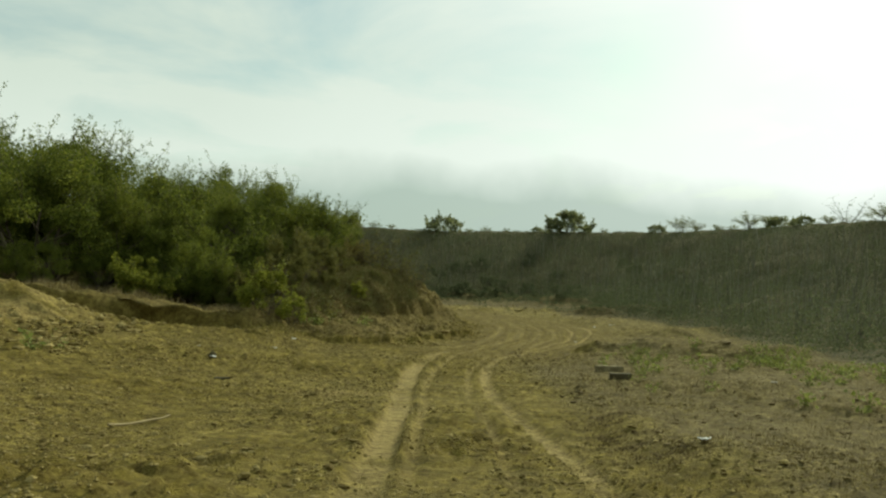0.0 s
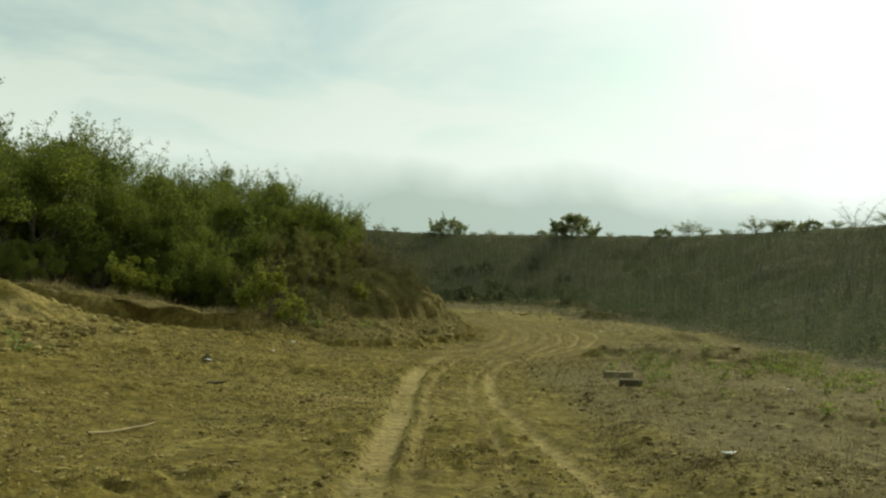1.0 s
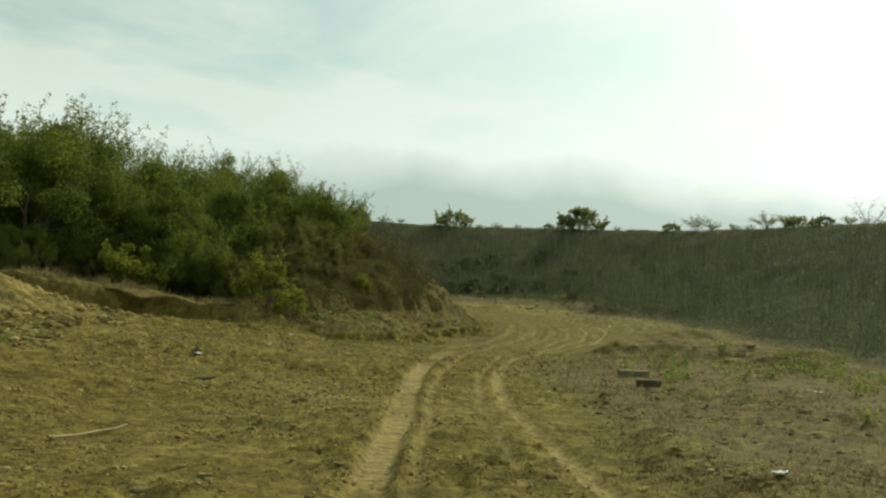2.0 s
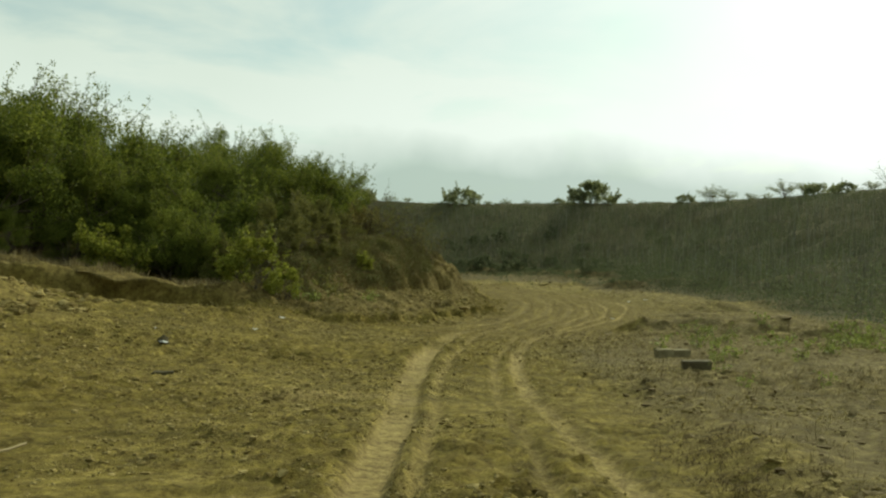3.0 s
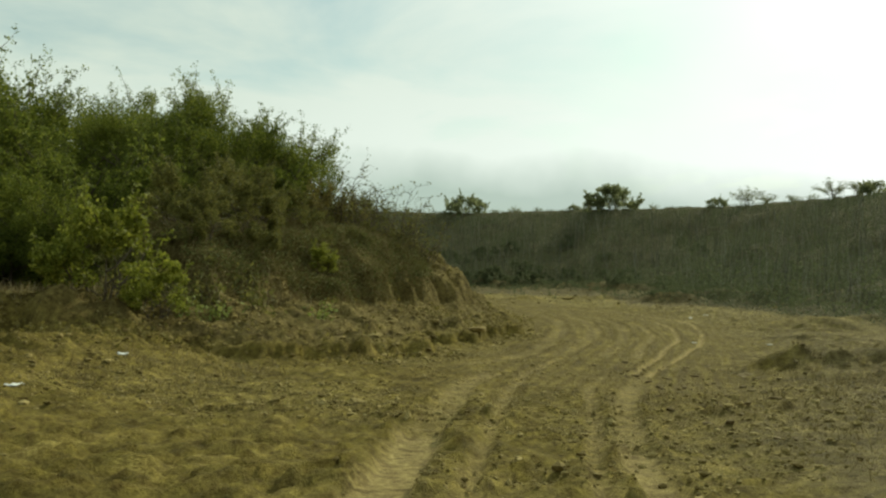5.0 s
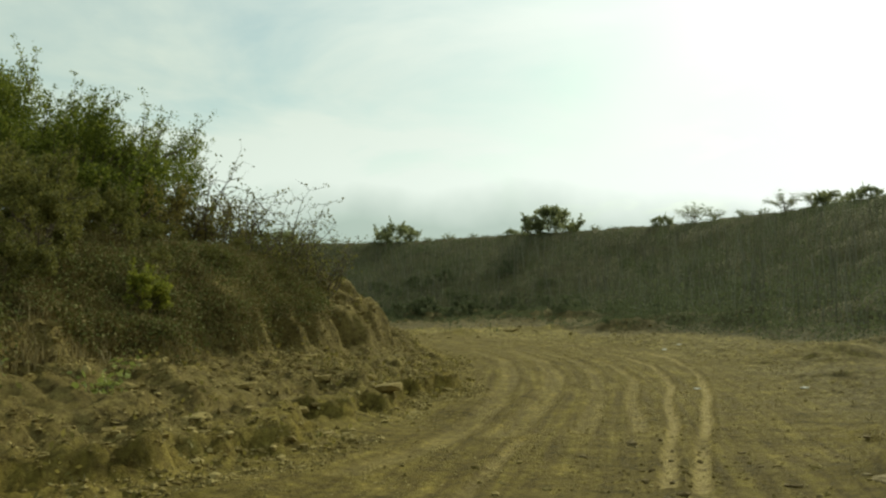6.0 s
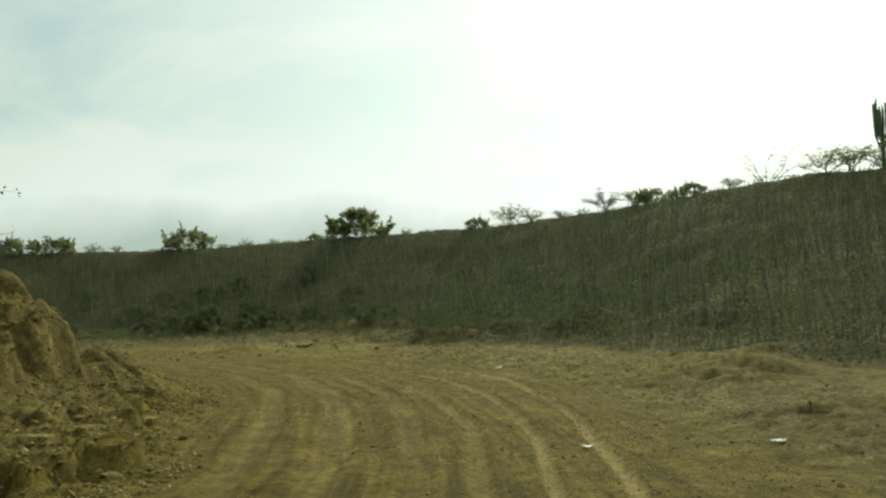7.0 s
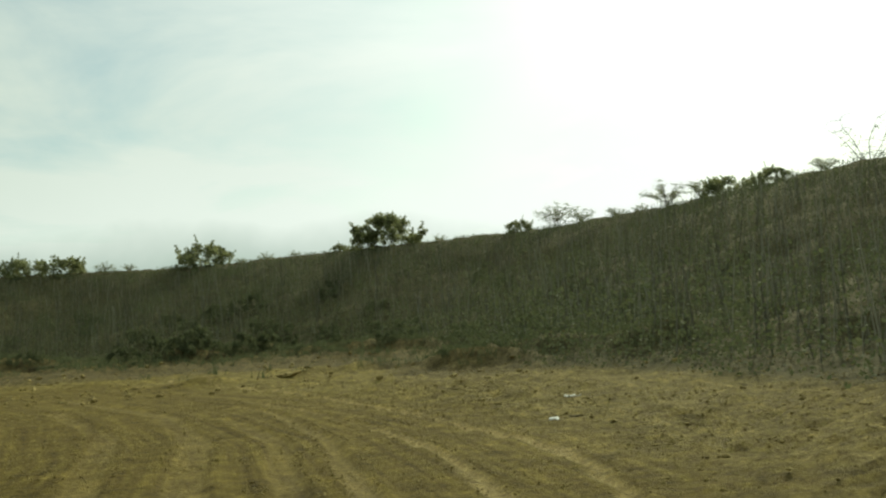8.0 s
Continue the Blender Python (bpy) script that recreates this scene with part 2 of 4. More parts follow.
# ruts that wheels have worn
RUTS = [
    (0.21, 0.045, 1.0, [(-0.3, -30), (-0.66, 3), (-0.65, 8.4), (-0.61, 12), (-0.6, 15), (-0.55, 18.5), (-0.3, 22.5)]),
    (0.18, 0.025, 0.5, [(-0.3, 22.5), (0.25, 28), (0.7, 29.8)]),
    (0.14, 0.030, 0.85, [(1.5, -30), (1.75, 3), (1.66, 8.6), (1.57, 9.9), (1.4, 11.8), (1.28, 14.5), (1.32, 18.3), (1.62, 22)]),
    (0.14, 0.025, 0.5, [(1.62, 22), (2.05, 25), (2.7, 28), (3.3, 30)]),
    (0.08, 0.03, 0.45, [(-0.25, 3), (-0.2, 9), (-0.15, 14), (-0.09, 17.1), (0.15, 20.3), (0.56, 24.8), (1.32, 30.5), (2.3, 34)]),
    (0.08, 0.02, 0.4, [(0.85, 3), (0.95, 9.8), (0.8, 13), (0.85, 17.6), (1.0, 19.7), (1.9, 27), (2.6, 30)]),
    (0.085, 0.04, 1.0, [(3.36, 30.2), (5.7, 37.5), (6.76, 40.6), (7.75, 44.2), (8.65, 48), (9.3, 51.5), (9.5, 54), (9.1, 58.3), (8.6, 61.4), (7.5, 67.5), (3, 80)]),
    (0.085, 0.04, 0.95, [(3.16, 30.5), (4.62, 35.6), (5.96, 40.6), (6.9, 43.7), (7.45, 46.7), (8.1, 50.5), (8.2, 54.8), (7.9, 58), (7, 63), (5.8, 67)]),
    (0.12, 0.04, 0.5, [(4.0, 35), (5.27, 40.7), (6.4, 45), (6.95, 50), (7, 54), (7, 57), (6.5, 62.2), (5.7, 65.4)]),
    (0.16, 0.03, 0.3, [(3.2, 35), (4.74, 41), (5.7, 46), (6.3, 51), (6.3, 57), (5.6, 62)]),
    (0.22, 0.03, 0.3, [(2.0, 34.5), (3.76, 41.2), (4.73, 46.2), (5.3, 52), (5.2, 55), (5.1, 58), (4.3, 63.6), (1, 72)]),
    (0.2, 0.025, 0.3, [(0.2, 31.5), (1.3, 34), (2.6, 40), (3.6, 46), (4.2, 53), (3.6, 60), (1.5, 67)]),
]
PIT_ROAD = [(0.4, 8, 2.2), (0.6, 20, 2.6), (2.0, 28, 3.0), (3.4, 34, 3.4), (5.3, 42, 3.7), (6.3, 50, 4.1), (6.0, 57, 4.4), (4.5, 64, 4.4), (0, 74, 4.0), (-12, 84, 3.5)]


def lumps(x, y, places):
    """Heaps of soil: (x, y, radius along x, radius along y, height)."""
    return sum(h * np.exp(-(((x - px) / rx) ** 2 + ((y - py) / ry) ** 2)) for px, py, rx, ry, h in places)


HEAPS = [
    (-13.2, 21.5, 3.2, 3.2, 0.95), (0.9, 53.6, 0.6, 1.2, 0.55), (1.7, 53.0, 0.6, 1.0, 0.3), (-16, 24, 4, 4, 1.0),
    (13.9, 77, 2.2, 0.8, 0.9), (17.5, 80, 3, 0.9, 0.8), (9.8, 79, 2.4, 0.65, 0.4), (4.6, 75.6, 1.1, 0.5, 0.22),
    (2.8, 98.6, 2.2, 1.3, 0.85), (6.6, 99.8, 2.2, 1.3, 0.8), (-8, 101, 7, 1.3, 0.6), (14, 97, 6, 1.3, 0.9),
    (15.6, 54.3, 1.6, 1.0, 0.35), (14.0, 50.5, 2.0, 0.9, 0.45), (18.5, 56, 2.5, 1.2, 0.45), (20, 76, 2.2, 1.5, 0.9), (24.5, 70, 3.2, 2.0, 0.9),
    (3.3, 5.2, 0.9, 1.6, 0.22), (3.1, 9.0, 0.7, 2.0, 0.20), (6.2, 30.8, 0.8, 0.45, 0.42), (7.8, 30.5, 1.3, 0.45, 0.40), (9.8, 29.7, 1.6, 0.45, 0.38), (12.1, 28.7, 1.8, 0.5, 0.38), (8.5, 30.2, 3.0, 1.6, 0.14),
    (13.8, 41.0, 1.4, 0.8, 0.4), (11.5, 43.5, 1.8, 0.8, 0.3), (16.5, 39.5, 1.8, 0.9, 0.4),
]


def zones(x, y):
    """What the ground is at a place: height, and how much of it is rut, road, bank, hill and field."""
    x, y = np.asarray(x, float), np.asarray(y, float)
    road_d, _, road_w = along(PIT_ROAD, x, y)
    road = smooth(1.25, 0.7, road_d / np.maximum(road_w, 0.5)) * smooth(20, 30, y)
    z = np.interp(y, FALL_Y, FALL_Z) + 0 * x
    # the dry field beside the track lies a little higher, with a broken edge
    wave = 0.5 * grain_noise(x, y, 4.0, 5)
    z = z + 0.13 * smooth(2.2, 3.3, x + wave) * smooth(36, 28, y) * (1 - road) + 0.15 * smooth(-4, -7, x + wave) * smooth(34, 24, y)
    z = z + np.where(x > 0, 0.14, 0.25) * smooth(4, 12, np.abs(x)) * smooth(30, 16, y) + 0.42 * smooth(19, 27.5, y) * smooth(-2.6, -6, x) * smooth(60, 50, y)
    z = z + lumps(x, y, HEAPS) * (1 + 0.22 * rough_noise(x, y, 1.3, 3, 15))
    heap = np.exp(-(((x + 13.2) / 3.4) ** 2) - ((y - 21.5) / 3.4) ** 2)
    z = z + heap * (0.16 * cell_lumps(x + 0.2 * grain_noise(x, y, 0.6, 98), y, 0.8, 391, 0.6) + 0.12 * np.abs(rough_noise(x, y, 0.9, 3, 99)))
    # bank of the bushes: an apron of rubble, then a steep face
    d, side, top = along(FOOT, x, y)
    inside = np.where(side > 0, d, -d) + 0.45 * rough_noise(x, y, 2.2, 3, 21)
    # rain has cut upright furrows into the steep clay
    inside = inside + smooth(-4.5, -2.5, x) * smooth(40, 44, y) * smooth(60, 55, y) * smooth(0.9, 1.7, inside) * (0.11 * rough_noise(y + 0.15 * x, 0.5 * x, 0.8, 4, 23) - 0.05)
    low = np.clip((top - 1.0) / 2.0, 0, 1)
    begin = np.interp(y, [29, 31, 33, 40, 44, 47, 49, 52, 56], [1.0, 2.2, 3.2, 2.7, 1.75, 1.4, 1.35, 1.45, 1.4]) * smooth(-7.2, -5.2, x) + 0.1
    # before the bushes a plain low step; along the road a terrace that breaks off in two ledges of harder clay
    plain = smooth(0, begin + 0.3, inside) * (0.55 + 0.15 * low) * np.minimum(1, top)
    ragged = inside + 0.30 * rough_noise(x, y, 0.9, 4, 24)
    broken = (0.26 * smooth(0.0, 0.16, ragged) + 0.20 * smooth(0.75, 0.95, ragged + 0.3 * grain_noise(x, y, 1.3, 26)) + 0.34 * smooth(1.1, 2.9, inside)) * np.minimum(1, 0.5 + 0.5 * top)
    terrace = smooth(-4.6, -3.0, x) * smooth(50.5, 48, y)
    apron = plain + (broken - plain) * terrace
    # the face: a steep cut below, a slope under the brush above
    begin = begin + smooth(-5, -3, x) * (0.35 * rough_noise(x, y, 1.6, 4, 27) + 0.15)
    cut = 0.42 * smooth(begin, begin + 0.5, inside) + 0.58 * smooth(begin + 0.3, begin + 2.1, inside)
    face = np.where(low > 0.25, cut, smooth(begin, begin + 0.35 + 1.35 * low, inside)) * np.maximum(top - apron, 0)
    z = z - 0.24 * smooth(-5.9, -7.0, x) * smooth(-15, -12, x) * smooth(-2.0, -0.3, inside) * smooth(0.35, 0.05, inside)
    bank = smooth(0, 0.7, inside)
    crumble = smooth(-0.9, 0.2, inside) * smooth(begin + 0.6, begin, inside) * smooth(-7.2, -5.2, x)
    z = z + crumble * (0.06 * np.clip(1 - 1.7 * np.abs(rough_noise(0.6 * x, y, 0.8, 4, 371)), 0, 1) + 0.09 * cell_lumps(x, y + 0.15 * grain_noise(x, y, 0.3, 89), 0.27, 381, 0.8) + 0.10 * np.abs(rough_noise(x, y, 0.9, 4, 92)))
    z = z + apron + face + (0.18 - 0.12 * terrace * smooth(begin + 0.4, begin, inside)) * bank * rough_noise(x, y, 1.1, 3, 31)
    z = z + smooth(70, 76, y) * smooth(112, 104, y) * (0.10 + 0.25 * smooth(88, 95, y)) * np.clip(1 - 1.5 * np.abs(rough_noise(0.45 * x, y, 3.2, 4, 100)), 0, 1)
    # hillside
    rd, rside, rim_z = along(RIM, x, y)
    out = np.where(rside > 0, rd, -rd)
    width = 24 + 3.5 * smooth(95, 75, y)
    s = np.clip(1 + out / width, 0, 1)
    hill = smooth(-0.10, 0.02, 1 + out / width)
    face_z = z + (rim_z - z) * np.where(out > 0, 1, s ** (1.15 + 0.35 * smooth(100, 80, y)))
    gully = rough_noise(x, y, 6, 4, 41) * 0.55 * s * (1 - s) * 4
    z = np.where(s > 0, face_z + gully + np.where(out > 0, -0.03 * out, 0), z)
    # ruts and clods
    rut = np.zeros(x.shape)
    for half, deep, clear, line in RUTS:
        wob = 0.04 * grain_noise(x, y, 3.0, 61) + 0.012 * grain_noise(x, y, 0.35, 62)
        rut_d = along([(px, py, 0) for px, py in line], x + wob, y)[0]
        mark = smooth(half * 1.35, half * 0.75, rut_d)
        z = z - deep * mark + 0.5 * deep * smooth(half * 2.6, half * 1.7, rut_d) * (1 - mark)
        rut = np.maximum(rut, clear * mark * np.clip(0.88 + 0.5 * rough_noise(x, y, 2.4, 4, 63), 0, 1))
    field = (1 - road) * (1 - hill)
    near = smooth(75, 45, y)
    lively = np.clip(0.65 + 0.8 * grain_noise(x, y, 3.2, 85) + 0.3 * grain_noise(x, y, 1.1, 86), 0.25, 1.2)
    bare = (1 - 0.95 * np.clip(rut, 0, 1)) * (1 - hill)
    amount = near * bare * (0.20 + 0.80 * field) * (0.3 + 0.7 * lively)
    warp = 0.12 * grain_noise(x, y, 0.25, 87)
    z = z + amount * (0.05 * cell_lumps(x + warp, y + warp, 0.30, 301, 0.6) * lively + 0.085 * cell_lumps(x - warp, y, 0.21, 331, 0.8) + 0.055 * np.clip(1 - 1.6 * np.abs(rough_noise(0.55 * x + warp, y, 0.5, 3, 335)), 0, 1) * lively + 0.012 * rough_noise(x, y, 0.3, 2, 81))
    z = z + near * 0.035 * rough_noise(x, y, 2.4, 2, 91) + smooth(40, 60, y) * (1 - road) * (0.06 * rough_noise(x, y, 1.6, 3, 95) + 0.08 * cell_lumps(x, y, 1.5, 361, 0.4) + 0.10 * cell_lumps(x + 0.15 * grain_noise(x, y, 0.5, 93), y, 0.55, 366, 0.7))
    return z, rut, road, bank, hill, inside


def ground_z(x, y):
    return float(zones(np.array([x]), np.array([y]))[0][0])


def spread(fine_from, fine_to, step, far_from, far_to, most, reach, grow):
    """Grid lines that are close together in the middle and wider outside."""
    def outward(start, limit, sign):
        values, v, s = [], start, step
        while (limit - v) * sign > 0:
            s = min(s * grow, most) if abs(v) < reach else s * 1.35
            v += sign * s
            values.append(v)
        return values
    middle = list(np.arange(fine_from, fine_to, step))
    return np.array(outward(fine_from, far_from, -1)[::-1] + middle + outward(middle[-1], far_to, 1))


gx = spread(-6.0, 6.0, 0.075, -2500, 2500, 1.3, 110, 1.022)
gy = spread(3.0, 56.0, 0.088, -2500, 2500, 1.2, 190, 1.016)
GX, GY = np.meshgrid(gx, gy)
GZ, RUT, ROAD, BANK, HILL, INSIDE = zones(GX, GY)


def mesh_of(name, verts, faces, mats, smooth_shade=False):
    """A mesh from arrays of vertices (n, 3) and faces (m, 3 or 4)."""
    me = bpy.data.meshes.new(name)
    verts, faces = np.asarray(verts, np.float32), np.asarray(faces, np.int32)
    k = faces.shape[1]
    me.vertices.add(len(verts))
    me.vertices.foreach_set("co", verts.ravel())
    me.loops.add(faces.size)
    me.loops.foreach_set("vertex_index", faces.ravel())
    me.polygons.add(len(faces))
    me.polygons.foreach_set("loop_start", np.arange(0, faces.size, k, dtype=np.int32))
    me.polygons.foreach_set("use_smooth", np.full(len(faces), smooth_shade))
    me.update(calc_edges=True)
    me.validate()
    for m in mats if isinstance(mats, (list, tuple)) else [mats]:
        me.materials.append(m)
    return me


def ground_material():
    m = bpy.data.materials.new("dry soil")
    m.use_nodes = True
    n, l = m.node_tree.nodes, m.node_tree.links
    shader = n["Principled BSDF"]
    shader.inputs["Roughness"].default_value, shader.inputs["Specular IOR Level"].default_value = 0.95, 0.1
    place = n.new("ShaderNodeNewGeometry")

    def tex(scale, detail=5.0, rough=0.6, stretch=None):
        t = n.new("ShaderNodeTexNoise")
        t.inputs["Scale"].default_value, t.inputs["Detail"].default_value, t.inputs["Roughness"].default_value = scale, detail, rough
        if stretch:
            mapping = n.new("ShaderNodeMapping")
            mapping.inputs["Scale"].default_value = stretch
            l.new(place.outputs["Position"], mapping.inputs["Vector"])
            l.new(mapping.outputs[0], t.inputs["Vector"])
        else:
            l.new(place.outputs["Position"], t.inputs["Vector"])
        return t.outputs["Fac"]

    def ramp(fac, *stops):
        r = n.new("ShaderNodeValToRGB")
        r.color_ramp.elements[0].position, r.color_ramp.elements[0].color = stops[0][0], (*stops[0][1], 1)
        r.color_ramp.elements[1].position, r.color_ramp.elements[1].color = stops[-1][0], (*stops[-1][1], 1)
        for p, c in stops[1:-1]:
            r.color_ramp.elements.new(p).color = (*c, 1)
        l.new(fac, r.inputs["Fac"])
        return r.outputs["Color"]

    def mix(fac, a, b, blend="MIX"):
        x = n.new("ShaderNodeMix")
        x.data_type, x.blend_type = "RGBA", blend
        for key, v in (("Factor", fac), ("A", a), ("B", b)):
            if isinstance(v, (int, float)):
                x.inputs[key].default_value = v
            elif isinstance(v, tuple):
                x.inputs[key].default_value = (*v, 1)
            else:
                l.new(v, x.inputs[key])
        return x.outputs["Result"]

    def attribute(name):
        a = n.new("ShaderNodeAttribute")
        a.attribute_name = name
        return a.outputs["Fac"]

    def times(a, b):
        k = n.new("ShaderNodeMath")
        k.operation, k.use_clamp = "MULTIPLY", True
        l.new(a, k.inputs[0])
        if isinstance(b, (int, float)):
            k.inputs[1].default_value = b
        else:
            l.new(b, k.inputs[1])
        return k.outputs[0]

    patch, lump, sand = tex(0.22, 4), tex(1.7, 6, 0.65), tex(22, 6, 0.7)
    soil = ramp(lump, (0.3, (0.104, 0.083, 0.021)), (0.5, (0.203, 0.159, 0.042)), (0.7, (0.345, 0.273, 0.085)))
    dusty = ramp(lump, (0.28, (0.106, 0.080, 0.016)), (0.72, (0.218, 0.166, 0.041)))
    grassy = ramp(lump, (0.3, (0.104, 0.082, 0.033)), (0.5, (0.172, 0.136, 0.056)), (0.7, (0.26, 0.208, 0.092)))
    clay = ramp(lump, (0.3, (0.102, 0.077, 0.025)), (0.55, (0.186, 0.144, 0.050)), (0.75, (0.285, 0.226, 0.090)))
    slope = ramp(lump, (0.3, (0.070, 0.063, 0.031)), (0.5, (0.098, 0.087, 0.043)), (0.7, (0.135, 0.116, 0.058)))
    colour = mix(times(ramp(patch, (0.42, (0, 0, 0)), (0.62, (1, 1, 1))), 0.5), soil, dusty)
    colour = mix(attribute("dry"), colour, grassy)
    colour = mix(times(attribute("road"), 0.6), colour, dusty)
    # streaks that wheels have left along the road
    lane = n.new("ShaderNodeCombineXYZ")
    l.new(attribute("lane"), lane.inputs[0])
    l.new(attribute("way"), lane.inputs[1])
    streaks = n.new("ShaderNodeTexNoise")
    streaks.inputs["Scale"].default_value, streaks.inputs["Detail"].default_value, streaks.inputs["Roughness"].default_value = 1.0, 4, 0.6
    l.new(lane.outputs[0], streaks.inputs["Vector"])
    colour = mix(attribute("road"), colour, mix(1.0, colour, ramp(streaks.outputs["Fac"], (0.36, (0.64, 0.60, 0.54)), (0.66, (1.2, 1.19, 1.15))), "MULTIPLY"))
    colour = mix(times(attribute("rut"), 0.85), colour, ramp(sand, (0.3, (0.32, 0.242, 0.095)), (0.7, (0.46, 0.365, 0.165))))
    colour = mix(attribute("bank"), colour, clay)
    # brown spoil before the hillside, its tone darkened for the backlit sides of the berms
    shaded_spoil = ramp(lump, (0.3, (0.062, 0.050, 0.021)), (0.5, (0.104, 0.083, 0.035)), (0.7, (0.165, 0.130, 0.056)))
    colour = mix(attribute("shaded_spoil"), colour, shaded_spoil)
    colour = mix(attribute("hill"), colour, slope)
    colour = mix(ramp(attribute("road"), (0.0, (0.85, 0.85, 0.85)), (1.0, (0.65, 0.65, 0.65))), colour, ramp(tex(6.5, 7, 0.8), (0.36, (0.42, 0.36, 0.33)), (0.48, (0.95, 0.93, 0.92)), (0.62, (1.6, 1.62, 1.5))), "MULTIPLY")
    colour = mix(0.8, colour, ramp(sand, (0.25, (0.55, 0.55, 0.55)), (0.75, (1.25, 1.25, 1.25))), "MULTIPLY")
    l.new(colour, shader.inputs["Base Color"])
    b = n.new("ShaderNodeBump")
    b.inputs["Strength"].default_value, b.inputs["Distance"].default_value = 1.0, 0.075
    l.new(mix(0.5, tex(15, 6, 0.7), tex(48, 4, 0.7)), b.inputs["Height"])
    l.new(b.outputs["Normal"], shader.inputs["Normal"])
    return m


rows_n, cols_n = GX.shape
index = np.arange(rows_n * cols_n).reshape(rows_n, cols_n)
quads = np.stack([index[:-1, :-1], index[:-1, 1:], index[1:, 1:], index[1:, :-1]], -1).reshape(-1, 4)
lip = smooth(-5.9, -7.2, GX) * smooth(-17, -14, GX) * smooth(0.10, 0.50, INSIDE) * smooth(2.2, 0.9, INSIDE) * (0.55 + 0.9 * grain_noise(GX, GY, 1.1, 94))
ground = new("ground", mesh_of("ground", np.stack([GX - 0.16 * lip, GY - 0.55 * lip, GZ + 0.05 * lip], -1).reshape(-1, 3), quads, ground_material(), True))
lane_d, lane_side, _ = along(PIT_ROAD, GX, GY)
LANE = lane_d * lane_side
DRY = smooth(2.0, 3.6, GX + 0.6 * rough_noise(GX, GY, 3, 3, 5)) * (1 - ROAD) * (1 - 0.75 * smooth(42, 60, GY))
DRY = np.maximum(DRY, 0.5 * smooth(8.5, 11, GX) * smooth(85, 70, GY))
PALE = 0.95 * np.exp(-((GX + 13.0) / 3.4) ** 2 - ((GY - 20.8) / 3.0) ** 2) * np.clip(0.6 + 0.9 * rough_noise(GX, GY, 0.9, 3, 96), 0, 1)
PALE = np.maximum(PALE, 0.8 * np.exp(-((GX + 1.7) / 1.1) ** 2 - ((GY - 13.4) / 1.0) ** 2) * np.clip(0.6 + 0.9 * rough_noise(GX, GY, 0.7, 3, 101), 0, 1))
for key, values in (("rut", np.maximum(RUT, PALE)), ("road", ROAD), ("bank", BANK), ("hill", HILL), ("shaded_spoil", 0.9 * smooth(71, 76, GY - 11 * smooth(12, 8, GX) + 1.5 * rough_noise(GX, GY, 3.0, 3, 97))), ("dry", DRY * (1 - RUT)), ("lane", LANE * 7.0), ("way", GY * 0.14)):
    ground.data.attributes.new(key, "FLOAT", "POINT").data.foreach_set("value", values.astype(np.float32).ravel())
tagged(ground, "dry yellowish soil of an open pit with ruts, clods and a cut hillside", "ground", kind="structure")

# ---- plants ----
rng = np.random.default_rng(7)


def part(name, me, parent, label=""):
    ob = new(name, me)
    ob.parent = parent
    if label:
        tagged(ob, label)
    return ob


def thing(name, x, y, label, category, group="", z=None, turn=0.0, size=1.0):
    ob = new(name)
    ob.matrix_basis = Matrix.LocRotScale((x, y, ground_z(x, y) - 0.03 if z is None else z), Euler((0, 0, turn)), (size,) * 3)
    return tagged(ob, label, category, group)


def leaf_cards(centres, size, r, flat_up=0.0, long=1.7):
    """One four-cornered, slightly folded leaf at each centre, turned at random."""
    n = len(centres)
    a = r.normal(size=(n, 3))
    a /= np.linalg.norm(a, axis=1, keepdims=True)
    b = np.cross(a, r.normal(size=(n, 3)) + np.array([0, 0, flat_up]))
    b /= np.linalg.norm(b, axis=1, keepdims=True) + 1e-9
    s = size * r.uniform(0.6, 1.35, (n, 1))
    return np.stack([centres - a * s * long / 2, centres + b * s * 0.5, centres + a * s * long / 2, centres - b * s * 0.5], 1)


def tubes(lines, sides=5):
    """Tapered tubes along lines of (point, radius); returns vertices and faces."""
    verts, faces = [], []
    for line in lines:
        base = len(verts)
        for i, (p, rad) in enumerate(line):
            q, o = line[min(i + 1, len(line) - 1)][0], line[max(i - 1, 0)][0]
            d = np.subtract(q, o)
            d = d / (np.linalg.norm(d) + 1e-9)
            u = np.cross(d, (0.3, 0.9, 0.2))
            u /= np.linalg.norm(u) + 1e-9
            v = np.cross(d, u)
            for k in range(sides):
                t = 2 * math.pi * k / sides
                verts.append(np.asarray(p) + rad * (u * math.cos(t) + v * math.sin(t)))
        for i in range(len(line) - 1):
            for k in range(sides):
                a, b = base + i * sides + k, base + i * sides + (k + 1) % sides
                faces.append((a, b, b + sides, a + sides))
    return np.array(verts), np.array(faces)


def wander(start, way, length, rad, r, steps=5, bend=0.25, up=0.1):
    """A limb that starts at a point and wanders on its way, getting thinner."""
    p, d, line = np.array(start, float), np.array(way, float), []
    d /= np.linalg.norm(d)
    for i in range(steps + 1):
        line.append((p.copy(), rad * (1 - 0.85 * i / steps)))
        p = p + d * length / steps
        d = d + r.normal(size=3) * bend + np.array([0, 0, up])
        d /= np.linalg.norm(d)
    return line


